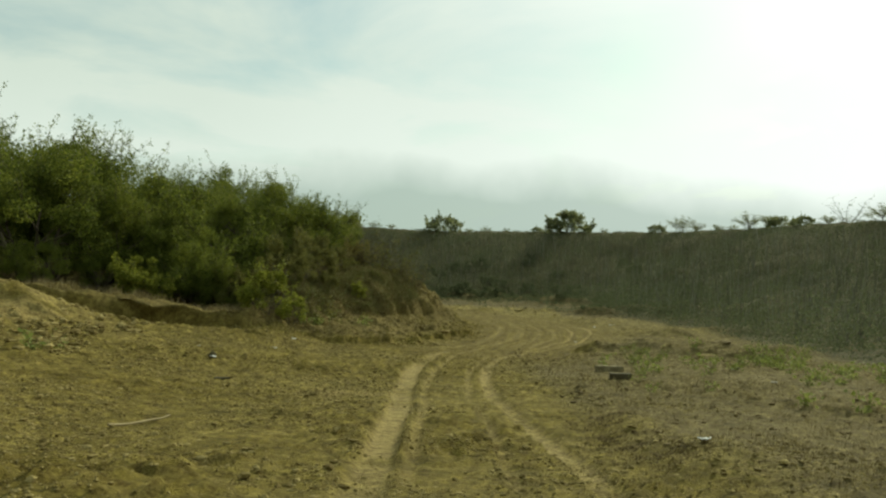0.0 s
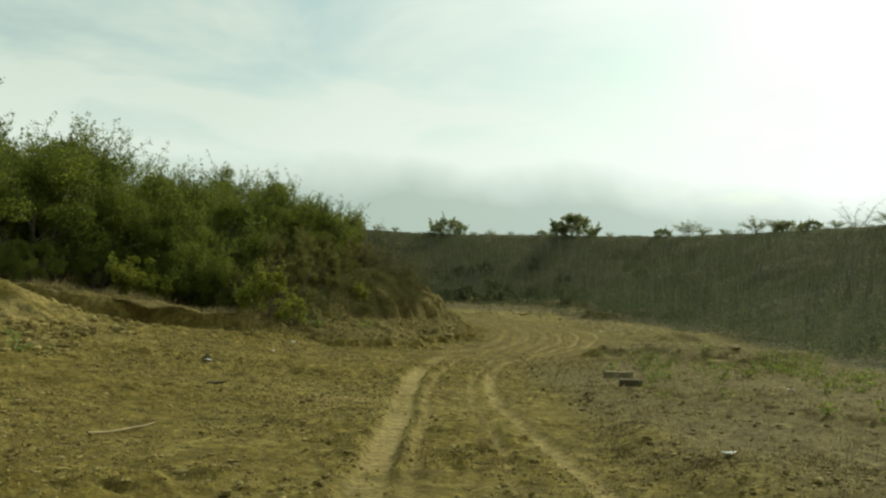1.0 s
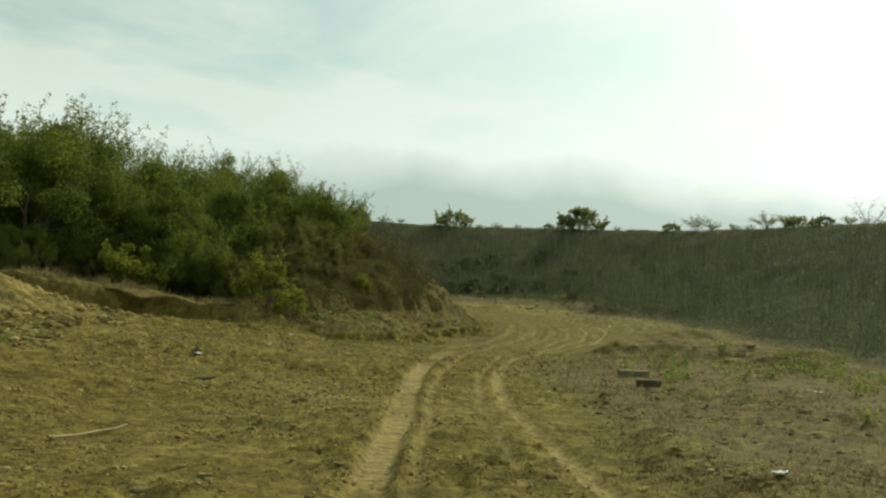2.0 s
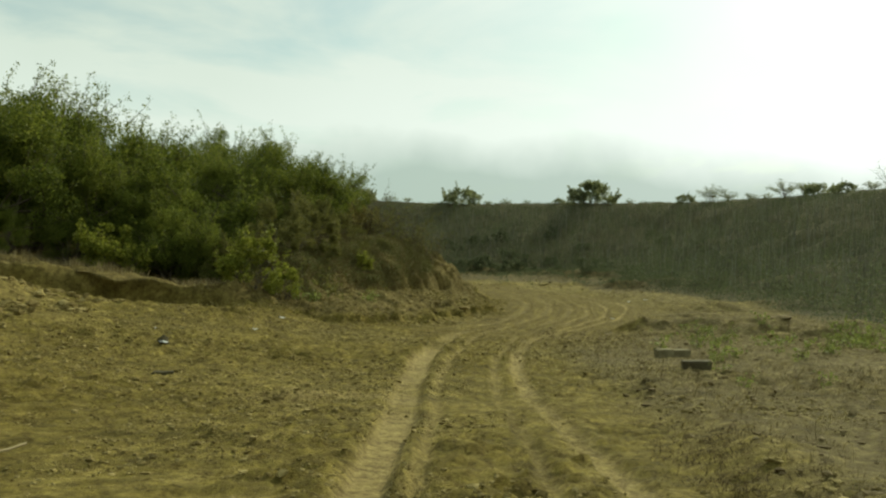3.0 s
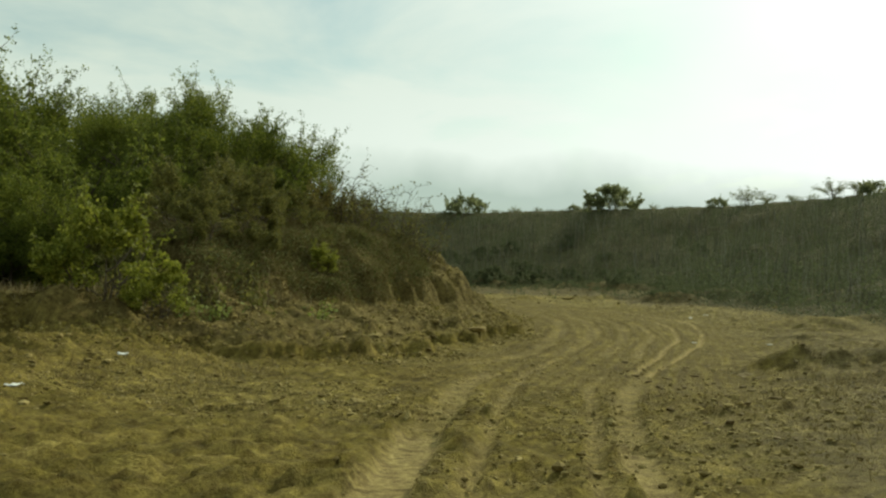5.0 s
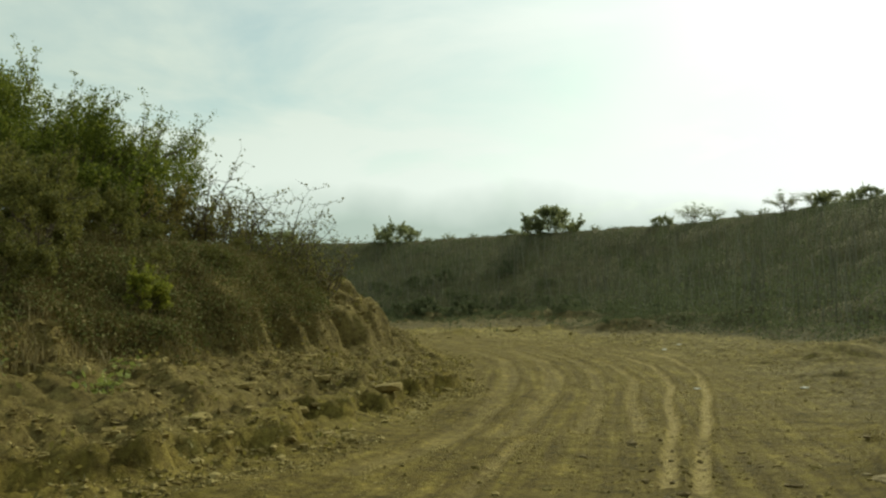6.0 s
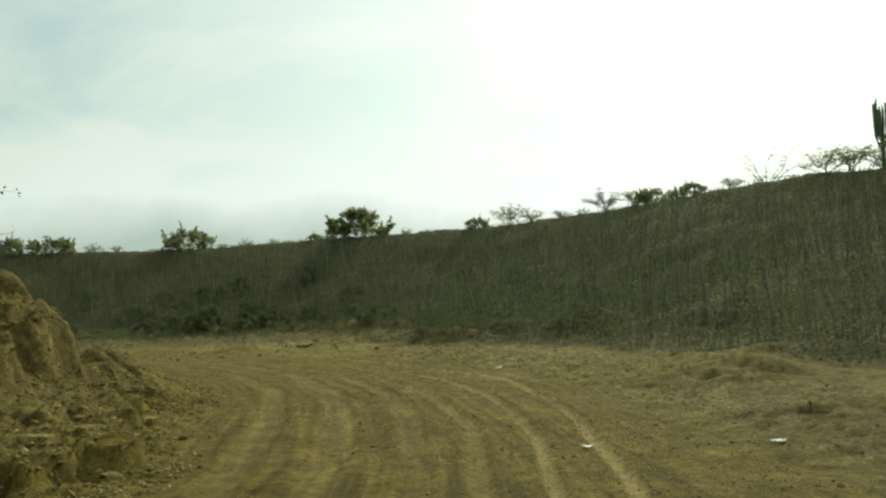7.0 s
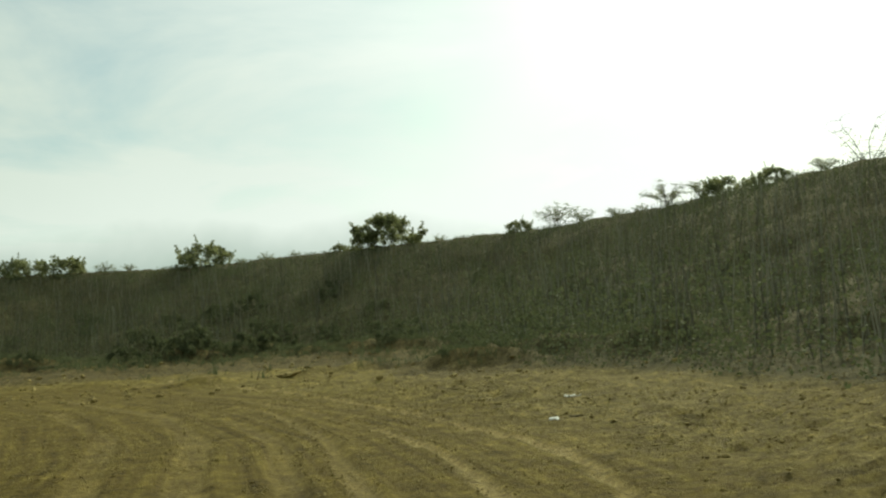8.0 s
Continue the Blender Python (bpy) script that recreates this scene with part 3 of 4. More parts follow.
def bush_meshes(seed, high, wide, leaves, leaf, blobs, stems, sprigs, mat, bark=BARK, hollow=0.35, base=0.1, clothed=7, thick=0.010):
    """Trunk, limbs and crown of a bush or small tree: stems that fork, clumps of leaves at their ends, sprigs that stick out."""
    r = np.random.default_rng(seed)
    trunk, limbs, ends = [], [], []
    for k in range(stems):
        a = 2 * math.pi * (k + r.uniform(-0.3, 0.3)) / stems
        lean = r.uniform(0.25, 0.7) * wide / high
        line = wander((0.15 * math.cos(a), 0.15 * math.sin(a), -0.25), (lean * math.cos(a), lean * math.sin(a), 1), high * r.uniform(0.45, 0.62), 0.028 * high * r.uniform(0.6, 1), r, 5, 0.12)
        trunk.append(line)
        for _ in range(4):
            p = line[r.integers(2, 6)][0]
            way = np.array([r.normal() + 1.2 * math.cos(a), r.normal() + 1.2 * math.sin(a), r.uniform(0.1, 1.3)])
            limb = wander(p, way, high * r.uniform(0.25, 0.45), thick * high, r, 4, 0.2)
            limbs.append(limb)
            ends.append(limb[-1][0])
    centres = []
    for _ in range(max(4, blobs // 6)):
        a, q = r.uniform(0, 2 * math.pi), math.sqrt(r.uniform(0, 1))
        h = r.uniform(base, 1) ** 0.85
        reach = wide * 0.46 * (0.55 + 0.6 * math.sin(math.pi * min(1, 0.15 + 0.85 * h)) ** 0.8) * (0.45 + 0.55 * q) * (0.7 if h > 0.8 else 1)
        mid = np.array([reach * math.cos(a), reach * math.sin(a), high * (0.10 + 0.72 * h)])
        lobe = r.uniform(0.13, 0.21) * high
        for _ in range(6):
            w = r.normal(size=3)
            w = w / np.linalg.norm(w) * np.array([1, 1, 0.8])
            centres.append((*(mid + w * lobe * 0.8), r.uniform(0.07, 0.12) * high))
    for e in ends[:: max(1, len(ends) // 10)]:
        centres.append((*e, 0.12 * high))
    centres = np.array(centres)
    pick = r.integers(0, len(centres), leaves)
    way = r.normal(size=(leaves, 3))
    way /= np.linalg.norm(way, axis=1, keepdims=True)
    rad = centres[pick, 3:4] * (hollow + (1 - hollow) * r.uniform(0, 1, (leaves, 1)) ** 0.5)
    spots = centres[pick, :3] + way * rad * np.array([1, 1, 0.8])
    twigs = []
    for _ in range(sprigs):
        c = centres[r.integers(len(centres))]
        out = np.array([c[0], c[1], 0]) / (np.hypot(c[0], c[1]) + 0.3)
        start = c[:3] + np.array([0, 0, 0.5 * c[3]])
        twig = wander(start, out * 0.6 + r.normal(size=3) * 0.3 + (0, 0, 1.1), high * r.uniform(0.12, 0.26), 1.2 * thick, r, 4, 0.2, 0.02)
        twigs.append(twig)
        for p, _ in twig[1:]:
            spots = np.vstack([spots, p + r.normal(size=(clothed, 3)) * 0.055])
    spots = spots[spots[:, 2] > 0.05]
    cards = leaf_cards(spots, leaf, r, 0.4, 2.0)
    crown = mesh_of("crown", cards.reshape(-1, 3), np.arange(cards.shape[0] * 4).reshape(-1, 4), mat)
    wood = mesh_of("branching", *tubes(limbs + twigs, 4), bark, True)
    return mesh_of("trunk", *tubes(trunk, 6), bark, True), wood, crown


def twig_meshes(seed, high, leaf, mat, bark=BARK, stems=9, per=3):
    """A sparse shrub: arching stems that fan out from the foot, side twigs, and single leaves along them."""
    r = np.random.default_rng(seed)
    trunk, twigs, spots = [], [], []
    for k in range(stems):
        a = 2 * math.pi * (k + r.uniform(-0.3, 0.3)) / stems
        lean = r.uniform(0.25, 1.1)
        line = wander((0.06 * math.cos(a), 0.06 * math.sin(a), -0.1), (lean * math.cos(a), lean * math.sin(a), 1), high * r.uniform(0.7, 1.05), 0.011 * high, r, 7, 0.17, 0.0)
        trunk.append(line)
        for i in range(2, 8):
            for _ in range(2):
                p = line[i][0]
                twig = wander(p, np.array([r.normal(), r.normal(), r.uniform(-0.1, 0.9)]), high * r.uniform(0.14, 0.34), 0.0045 * high, r, 4, 0.3, 0.0)
                twigs.append(twig)
                for q, _ in twig[1:]:
                    spots += [q + r.normal(size=3) * 0.04 for _ in range(r.integers(0, per + 1))]
    cards = leaf_cards(np.array(spots), leaf, r, 0.4, 1.7)
    crown = mesh_of("crown", cards.reshape(-1, 3), np.arange(len(cards) * 4).reshape(-1, 4), mat)
    return mesh_of("trunk", *tubes(trunk, 5), bark, True), mesh_of("branching", *tubes(twigs, 3), bark, True), crown


def plant(name, meshes, label, category, x, y, group, size=1.0, turn=0.0, z=None):
    ob = thing(name, x, y, label, category, group, z, turn, size)
    for key, me in zip(("trunk", "branching", "crown"), meshes):
        tagged(part(key, me, ob), kind="" if key == "trunk" else "stuff")
    return ob


SHAPES = [bush_meshes(11 + k, 5.0, 5.2, 42000, 0.040, 102, 5, 150, LEAF_DARK, clothed=11) for k in range(4)]
LIGHTS = [bush_meshes(31 + k, 2.4, 2.4, 7000, 0.055, 48, 5, 24, LEAF_LIGHT) for k in range(2)]
DRIES = [bush_meshes(51 + k, 2.6, 3.2, 9000, 0.045, 42, 6, 40, LEAF_OLIVE) for k in range(3)]
AIRY = [twig_meshes(61 + k, 2.0, 0.042, LEAF_OLIVE, stems=10, per=3) for k in range(3)]
OPEN = [bush_meshes(65 + k, 2.6, 3.4, 1500, 0.05, 42, 7, 110, LEAF_DRY, hollow=0.1, base=0.25, clothed=4) for k in range(2)]

# large bushes: place, height of the top
BIG = [
    (-21.5, 37, 9.2), (-17.4, 36.8, 8.9), (-15.2, 39.4, 7.0), (-18.5, 42, 9.4), (-13.9, 38.6, 5.6), (-13.6, 41.8, 7.7), (-10.7, 40.2, 6.5),
    (-15.5, 47, 8.0), (-12.6, 54.6, 9.0), (-16, 55, 8.8), (-10.6, 46.5, 7.6), (-9.4, 42.5, 6.6), (-8.9, 47.6, 7.2), (-7.6, 44.6, 7.8),
    (-6.5, 46.6, 7.2), (-25, 44, 10.5), (-22, 52, 10.0), (-10.4, 37.9, 5.0), (-8.0, 40.4, 4.6), (-8.2, 51.2, 6.6), (-6.9, 42.4, 4.8),
]
BIG += [(-20.5, 33.4, 3.6), (-18.4, 33.2, 3.3), (-16.4, 34.2, 3.6), (-14.4, 36.4, 3.2), (-10.4, 36.2, 3.2), (-9.2, 36.6, 3.0), (-22.5, 34.5, 4.0)]
for k, (x, y, top) in enumerate(BIG):
    size = (top - ground_z(x, y)) / 5.3
    plant("bush", SHAPES[k % 4], "dense dark green thorn bush on the bank", "bush", x, y, "bushes on the bank", size, 1.3 * k)
for k, (x, y, s) in enumerate([(-6.15, 30.2, 0.8), (-12.0, 34.8, 1.0), (-3.5, 38.4, 0.4), (-5.2, 30.4, 0.5)]):
    plant("shrub", LIGHTS[k % 2], "light green leafy shrub at the foot of the bank", "shrub", x, y, "light green shrubs", s, 2.1 * k)
DRY_PLACES = [
    (-4.2, 43.2, 0.25), (-3.7, 40.0, 0.3), (-4.8, 41.0, 0.5), (-5.2, 37.8, 0.6), (-6.6, 40.5, 0.85), (-8.5, 36.4, 0.75), (-5.6, 34.6, 0.5),
    (-4.9, 35.8, 0.45), (-6.4, 36.2, 0.7), (-5.6, 39.4, 0.65), (-7.2, 34.4, 0.55), (-6.0, 42.0, 0.6), (-2.9, 44.6, 0.2), (-2.4, 46.0, 0.2), (-1.6, 47.8, 0.18), (-3.0, 42.2, 0.2), (-2.0, 44.9, 0.16),
]
for k, (x, y, s) in enumerate(DRY_PLACES):
    plant("dry_shrub", DRIES[k % 3], "half dry olive shrub on the bank", "shrub", x, y, "dry shrubs on the bank", s, 1.7 * k)
for k, (x, y, s) in enumerate([(-4.8, 46.8, 0.65), (-5.2, 44.0, 0.7), (-4.0, 48.4, 0.6), (-5.2, 48.0, 0.9)]):
    plant("open_shrub", OPEN[k % 2], "open olive shrub with thin twigs on the bank", "shrub", x, y, "open shrubs on the bank", s, 2.6 * k)
for k, (x, y, s) in enumerate([(-1.1, 46.6, 0.95), (-1.6, 45.8, 0.85), (-2.1, 46.9, 1.1), (-2.9, 45.6, 1.0), (-1.8, 47.6, 0.7), (-2.6, 49.4, 0.6), (-3.5, 47.2, 1.25), (-4.3, 46.4, 1.35)]):
    plant("sparse_shrub", AIRY[k % 3], "sparse shrub with thin bare twigs on the bank", "shrub", x, y, "sparse shrubs on the bank", s, 2.6 * k)



# ---- rim of the hillside ----
RIM_ROUND = [bush_meshes(71 + k, 3.2, 5.4, 6000, 0.115, 240, 4, 24, LEAF_RIM, base=0.0) for k in range(2)]
def acacia_meshes(seed, high, wide, leaf, mat, bark=BARK):
    """A small dry-forest tree: a short trunk, limbs that fan out to a flat open crown, fine twigs and small leaves along them."""
    r = np.random.default_rng(seed)
    trunk = [wander((0, 0, -0.4), (r.normal() * 0.15, r.normal() * 0.15, 1), high * r.uniform(0.45, 0.6), 0.035 * high, r, 4, 0.1) for _ in range(2)]
    limbs, twigs, spots = [], [], []
    for k in range(13):
        a, out = 2 * math.pi * (k + r.uniform(-0.3, 0.3)) / 13, wide * 0.5 * r.uniform(0.3, 1.0)
        end = np.array([out * math.cos(a), out * math.sin(a), high * (1.0 - 0.45 * (2 * out / wide) ** 2) * r.uniform(0.72, 1.0)])
        start = trunk[k % 2][2 + k % 3][0]
        limb = wander(start, end - start, float(np.linalg.norm(end - start)), 0.016 * high, r, 5, 0.10, 0.03)
        limbs.append(limb)
        for p, _ in limb[2:]:
            for _ in range(4):
                twig = wander(p, (r.normal() + 0.5 * math.cos(a), r.normal() + 0.5 * math.sin(a), r.uniform(-0.1, 0.6)), high * r.uniform(0.10, 0.24), 0.006 * high, r, 3, 0.25, 0.0)
                twigs.append(twig)
                for q, _ in twig[1:]:
                    spots.append(q + r.normal(size=(r.integers(1, 5), 3)) * np.array([0.12, 0.12, 0.06]))
    cards = leaf_cards(np.concatenate(spots), leaf, r, 0.8, 1.7)
    crown = mesh_of("crown", cards.reshape(-1, 3), np.arange(len(cards) * 4).reshape(-1, 4), mat)
    return mesh_of("trunk", *tubes(trunk, 6), bark, True), mesh_of("branching", *tubes(limbs + twigs, 3), bark, True), crown


RIM_LAYERED = [bush_meshes(96, 3.6, 5.4, 11000, 0.10, 150, 4, 22, LEAF_RIM, hollow=0.2, base=0.1, clothed=9)] * 2
RIM_THIN = [acacia_meshes(81 + k, 3.0, 4.6, 0.075, LEAF_RIM) for k in range(3)]
RIM_BARE = twig_meshes(91, 3.4, 0.06, LEAF_RIM, stems=7, per=2)


def rim_height(x, y):
    return float(along(RIM, np.array([x]), np.array([y]))[2][0])


RIM_TREES = [
    ("round", -20.5, 167.2, 0.75), ("round", -15.5, 166.6, 0.8), ("thin", -10.5, 165.2, 0.55), ("thin", -7.5, 163.5, 0.45), ("round", 1.4, 157.2, 0.95), ("thin", 8, 150.4, 0.45),
    ("thin", 5.5, 153.0, 0.35), ("thin", 11, 147, 0.35), ("round", 15.2, 142.2, 0.28), ("thin", 16.8, 140.5, 0.3), ("layered", 19.5, 137.5, 1.22), ("thin", 23.9, 134.1, 0.35), ("round", 30.2, 128.5, 0.38), ("thin", 32.8, 125.6, 0.85), ("thin", 34.2, 123.2, 0.6),
    ("thin", 36, 120, 0.45), ("thin", 37.2, 117.2, 0.35), ("thin", 38.4, 114.8, 0.85), ("thin", 39.6, 111.2, 0.7), ("round", 40.2, 108.6, 0.5), ("round", 40.8, 103.2, 0.4), ("thin", 41.6, 98.2, 0.5),
    ("bare", 42.0, 94.0, 1.0), ("thin", 43.2, 88.8, 0.75), ("thin", 43.7, 86.8, 0.85), ("thin", 44.1, 84.4, 0.7), ("thin", 44.6, 81.5, 0.9), ("round", 45.5, 77, 0.7), ("thin", 46.5, 72, 0.8),
    ("thin", -28, 168.4, 0.8), ("round", -36, 169.5, 0.8),
]
for k, (sort, x, y, s) in enumerate(RIM_TREES):
    meshes = RIM_BARE if sort == "bare" else {"round": RIM_ROUND, "layered": RIM_LAYERED, "thin": RIM_THIN[k % 3 :]}[sort][0 if sort == "thin" else k % 2]
    words = {"round": "round dark green tree on the rim of the hillside", "thin": "thin open-crowned dry tree on the rim of the hillside", "bare": "nearly bare small tree on the rim of the hillside", "layered": "spreading dark green tree with layered branches on the rim"}[sort]
    plant("rim_tree", meshes, words, "tree", x, y, "trees on the rim", 1.25 * s if sort == "round" else s, 1.9 * k, rim_height(x, y) - (1.0 * s if sort == "round" else 1.0 if sort == "layered" else 0.35))


def cactus_thing(x, y, high):
    """A candelabra cactus: a woody trunk and upright ribbed arms."""
    ob = thing("cactus", x, y, "tall grey green candelabra cactus on the rim", "cactus", z=rim_height(x, y) - 0.3)
    r = np.random.default_rng(5)
    part("trunk", mesh_of("trunk", *tubes([[((0, 0, -0.3), 0.16), ((0.02, 0, 0.8), 0.15), ((0, 0.02, high * 0.45), 0.13)]], 8), CACTUS, True), ob)
    for k in range(13):
        a = 2 * math.pi * k / 13
        out = r.uniform(0.12, 0.42)
        foot, top = high * r.uniform(0.3, 0.48), high * r.uniform(0.82, 1.0)
        c, s = math.cos(a), math.sin(a)
        line = [((0.06 * c, 0.06 * s, foot), 0.05), ((out * 0.7 * c, out * 0.7 * s, foot + 0.22), 0.06), ((out * c, out * s, foot + 0.6), 0.06), ((out * 1.1 * c, out * 1.1 * s, 0.5 * (foot + top)), 0.06), ((out * 1.15 * c, out * 1.15 * s, top - 0.1), 0.05), ((out * 1.15 * c, out * 1.15 * s, top), 0.02)]
        part("arm", mesh_of("arm", *tubes([line], 7), CACTUS, True), ob)
    return ob


cactus_thing(43.9, 84.1, 4.9)

# ---- scrub on the hillside: leafy tufts, thin pale stems, dark bushes along the foot ----


def scatter_hill(n, seed, low=0.03, high=0.97, power=1.0):
    r = np.random.default_rng(seed)
    x, y = r.uniform(-70, 52, n * 6), r.uniform(20, 175, n * 6)
    rd, rside, rim_z = along(RIM, x, y)
    out = np.where(rside > 0, rd, -rd)
    width = 24 + 3.5 * smooth(95, 75, y)
    s = 1 + out / width
    keep = (s > low) & (s < high) & (r.uniform(0, 1, n * 6) < np.clip(s, 0, 1) ** 0 * power)
    x, y, rim_z, s = x[keep][:n], y[keep][:n], rim_z[keep][:n], s[keep][:n]
    return x, y, zones(x, y)[0], rim_z, s


x, y, z, rim_z, s = scatter_hill(8000, 3, -0.06, 1.0)
r = np.random.default_rng(4)
tall = np.minimum(r.uniform(0.5, 2.4, len(x)) * (1.25 - 0.6 * s), np.maximum(0.6 * (rim_z - z) - 0.1, 0.22))
dense = np.where((y < 100) & (x > 20) & (r.uniform(0, 1, len(x)) < 0.3), 24, 36)
pick = np.repeat(np.arange(len(x)), dense)
spots = np.stack([x[pick] + r.normal(size=len(pick)) * 0.5, y[pick] + r.normal(size=len(pick)) * 0.5, z[pick] + tall[pick] * r.uniform(0.05, 1, len(pick))], -1)
cards = leaf_cards(spots, 0.078, r, long=1.6)
scrub = new("hillside_scrub", mesh_of("hillside_scrub", cards.reshape(-1, 3), np.arange(len(cards) * 4).reshape(-1, 4), LEAF_FAR))
tagged(scrub, "dense olive and brown dry scrub covering the cut hillside", "scrub", kind="stuff")

x, y, z, rim_z, s = scatter_hill(6500, 13, 0.05, 0.95)
tall = np.minimum(r.uniform(0.8, 3.4, len(x)), np.maximum(0.75 * (rim_z - z) - 0.1, 0.1))
lean, w = r.normal(size=(len(x), 2)) * 0.12, r.uniform(0.015, 0.035, len(x))
foot = np.stack([x, y, z - 0.1], -1)
tip = foot + np.stack([lean[:, 0] * tall, lean[:, 1] * tall, tall], -1)
sides = [np.stack([w * math.cos(a), w * math.sin(a), 0 * w], -1) for a in (0, 2.1, 4.2)]
stem_v = np.concatenate([np.stack([foot + d for d in sides], 1), np.stack([tip + 0.4 * d for d in sides], 1)], 1)
base_i = np.arange(len(x))[:, None, None] * 6
stem_f = (base_i + np.array([[0, 1, 4, 3], [1, 2, 5, 4], [2, 0, 3, 5]])[None]).reshape(-1, 4)
stems = new("hillside_stems", mesh_of("hillside_stems", stem_v.reshape(-1, 3), stem_f, BARK_PALE))
tagged(stems, "thin pale bare stems of dry trees on the hillside", "dry stems", kind="stuff")

FOOT_SHAPES = [bush_meshes(101 + k, 3.4, 5.0, 4000, 0.095, 60, 4, 3, LEAF_FAR) for k in range(2)]
r = np.random.default_rng(23)
x, y, z, rim_z, s = scatter_hill(42, 33, 0.08, 0.30)
for k in [k for k in range(len(x)) if y[k] > 100 or x[k] < 10]:
    plant("hill_bush", FOOT_SHAPES[k % 2], "dark green dry-forest bush at the foot of the hillside", "bush", x[k], y[k], "bushes at the foot of the hillside", r.uniform(0.35, 0.65), 1.1 * k)
x, y, z, rim_z, s = scatter_hill(60, 35, 0.0, 0.16)
for k in [k for k in range(len(x)) if y[k] > 72 and x[k] > -12]:
    plant("hill_bush", FOOT_SHAPES[k % 2], "dark green dry-forest bush at the foot of the hillside", "bush", x[k], y[k], "bushes at the foot of the hillside", r.uniform(0.3, 0.55), 1.1 * k)
x, y, z, rim_z, s = scatter_hill(90, 37, 0.10, 0.6)
for k in [k for k in range(len(x)) if x[k] > -30 and y[k] > 108]:
    plant("hill_tree", FOOT_SHAPES[k % 2], "dull green dry-forest tree on the hillside", "tree", x[k], y[k], "trees on the hillside", min(r.uniform(0.25, 0.55), max(0.2, 0.8 * (rim_z[k] - z[k]) / 3.6)), 1.1 * k)
BERM_SHAPES = [bush_meshes(111 + k, 2.0, 4.2, 2600, 0.09, 60, 4, 20, LEAF_FAR) for k in range(2)]
for k, (bx, by, bs) in enumerate([(1.6, 97.0, 0.7), (3.6, 97.4, 0.8), (5.6, 98.0, 0.65), (7.6, 98.6, 0.55), (-0.6, 98.8, 0.45), (10.5, 98.0, 0.4), (13.5, 96.6, 0.35), (14.5, 77.6, 0.2), (-6, 100.2, 0.4)]):
    plant("berm_bush", BERM_SHAPES[k % 2], "low green bush on a soil berm", "bush", bx, by, "bushes on the berm", bs, 2.3 * k)

# ---- growth on the bank: dry creepers and grass ----


def blades(x, y, z, high, wide, r, lean=0.35):
    """Single upright blades of grass, each a thin bent strip."""
    n = len(x)
    a, b = r.uniform(0, 2 * math.pi, n), r.uniform(0, 2 * math.pi, n)
    h = high * r.uniform(0.4, 1.2, n)
    side = np.stack([np.cos(a), np.sin(a), 0 * a], -1) * (wide * r.uniform(0.6, 1.3, n))[:, None]
    tip = np.stack([np.cos(b) * lean * h * r.uniform(0, 1, n), np.sin(b) * lean * h * r.uniform(0, 1, n), h], -1)
    foot = np.stack([x, y, z - 0.02], -1)
    mid = foot + tip * np.array([0.35, 0.35, 0.55])
    return np.stack([foot - side, foot + side, mid + side * 0.7, mid - side * 0.7, foot + tip], 1)


def blade_mesh(name, v, mat):
    n = len(v)
    i = np.arange(n)[:, None] * 5
    me_v = v.reshape(-1, 3)
    tris = np.concatenate([i + [0, 1, 2], i + [0, 2, 3], i + [3, 2, 4]], 1).reshape(-1, 3)
    return mesh_of(name, me_v, tris, mat)


def tufts(n, per, seed, x0, x1, y0, y1, where):
    """Feet of grass that stands in tufts, kept where where(x, y) is likely."""
    r = np.random.default_rng(seed)
    cx, cy = r.uniform(x0, x1, n), r.uniform(y0, y1, n)
    keep = r.uniform(0, 1, n) < where(cx, cy)
    cx, cy = np.repeat(cx[keep], per), np.repeat(cy[keep], per)
    x, y = cx + r.normal(size=len(cx)) * 0.12, cy + r.normal(size=len(cx)) * 0.12
    return x, y, zones(x, y)[0], r


def on_bank(x, y):
    inside = zones(x, y)[5]
    return ((inside > np.where(x < -6, 1.3, 2.8)) & (inside < 12)) * np.where(y > 46, 0.25, 0.9)


x, y, z, r = tufts(8000, 14, 41, -24, 3, 27, 60, on_bank)
bank_grass = new("bank_grass", blade_mesh("bank_grass", blades(x, y, z, 0.30, 0.010, r, 0.8), GRASS_DRY))
tagged(bank_grass, "dry brownish grass on the bank under the bushes", "grass", kind="stuff")


def over_face(x, y):
    z, _, _, _, _, inside = zones(x, y)
    foot = np.interp(y, [34, 40, 43, 45, 48, 52], [1.0, 1.0, 1.1, 1.5, 2.1, 2.6]) + 0.5 * grain_noise(x, y, 1.4, 76)
    return ((z > foot) & (inside > 0.3) & (inside < 8) & ((y < 49.5) | (x < -1.8))) * np.clip(0.55 + 0.8 * grain_noise(x, y, 1.3, 72), 0.06, 0.9)


for name, seed, mat, label in (("bank_creeper", 43, CREEPER, "dry olive creepers hanging over the clay bank"), ("bank_undergrowth", 44, LEAF_SHADE, "low dark green undergrowth on the clay bank"), ("bank_brush", 45, BRUSH, "dead brown brush on the clay bank")):
    x, y, z, r = tufts(15000, 44, seed, -7.5, 1.8, 32, 55, over_face)
    cards = leaf_cards(np.stack([x + r.normal(size=len(x)) * 0.14, y + r.normal(size=len(x)) * 0.14, z + r.uniform(0.02, 0.55, len(x)) * r.uniform(0.3, 1, len(x)) * (0.6 + 0.4 * grain_noise(x, y, 0.9, 78))], -1), 0.030, r)
    growth = new(name, mesh_of(name, cards.reshape(-1, 3), np.arange(len(cards) * 4).reshape(-1, 4), mat))
    tagged(growth, label, "creeper", kind="stuff")


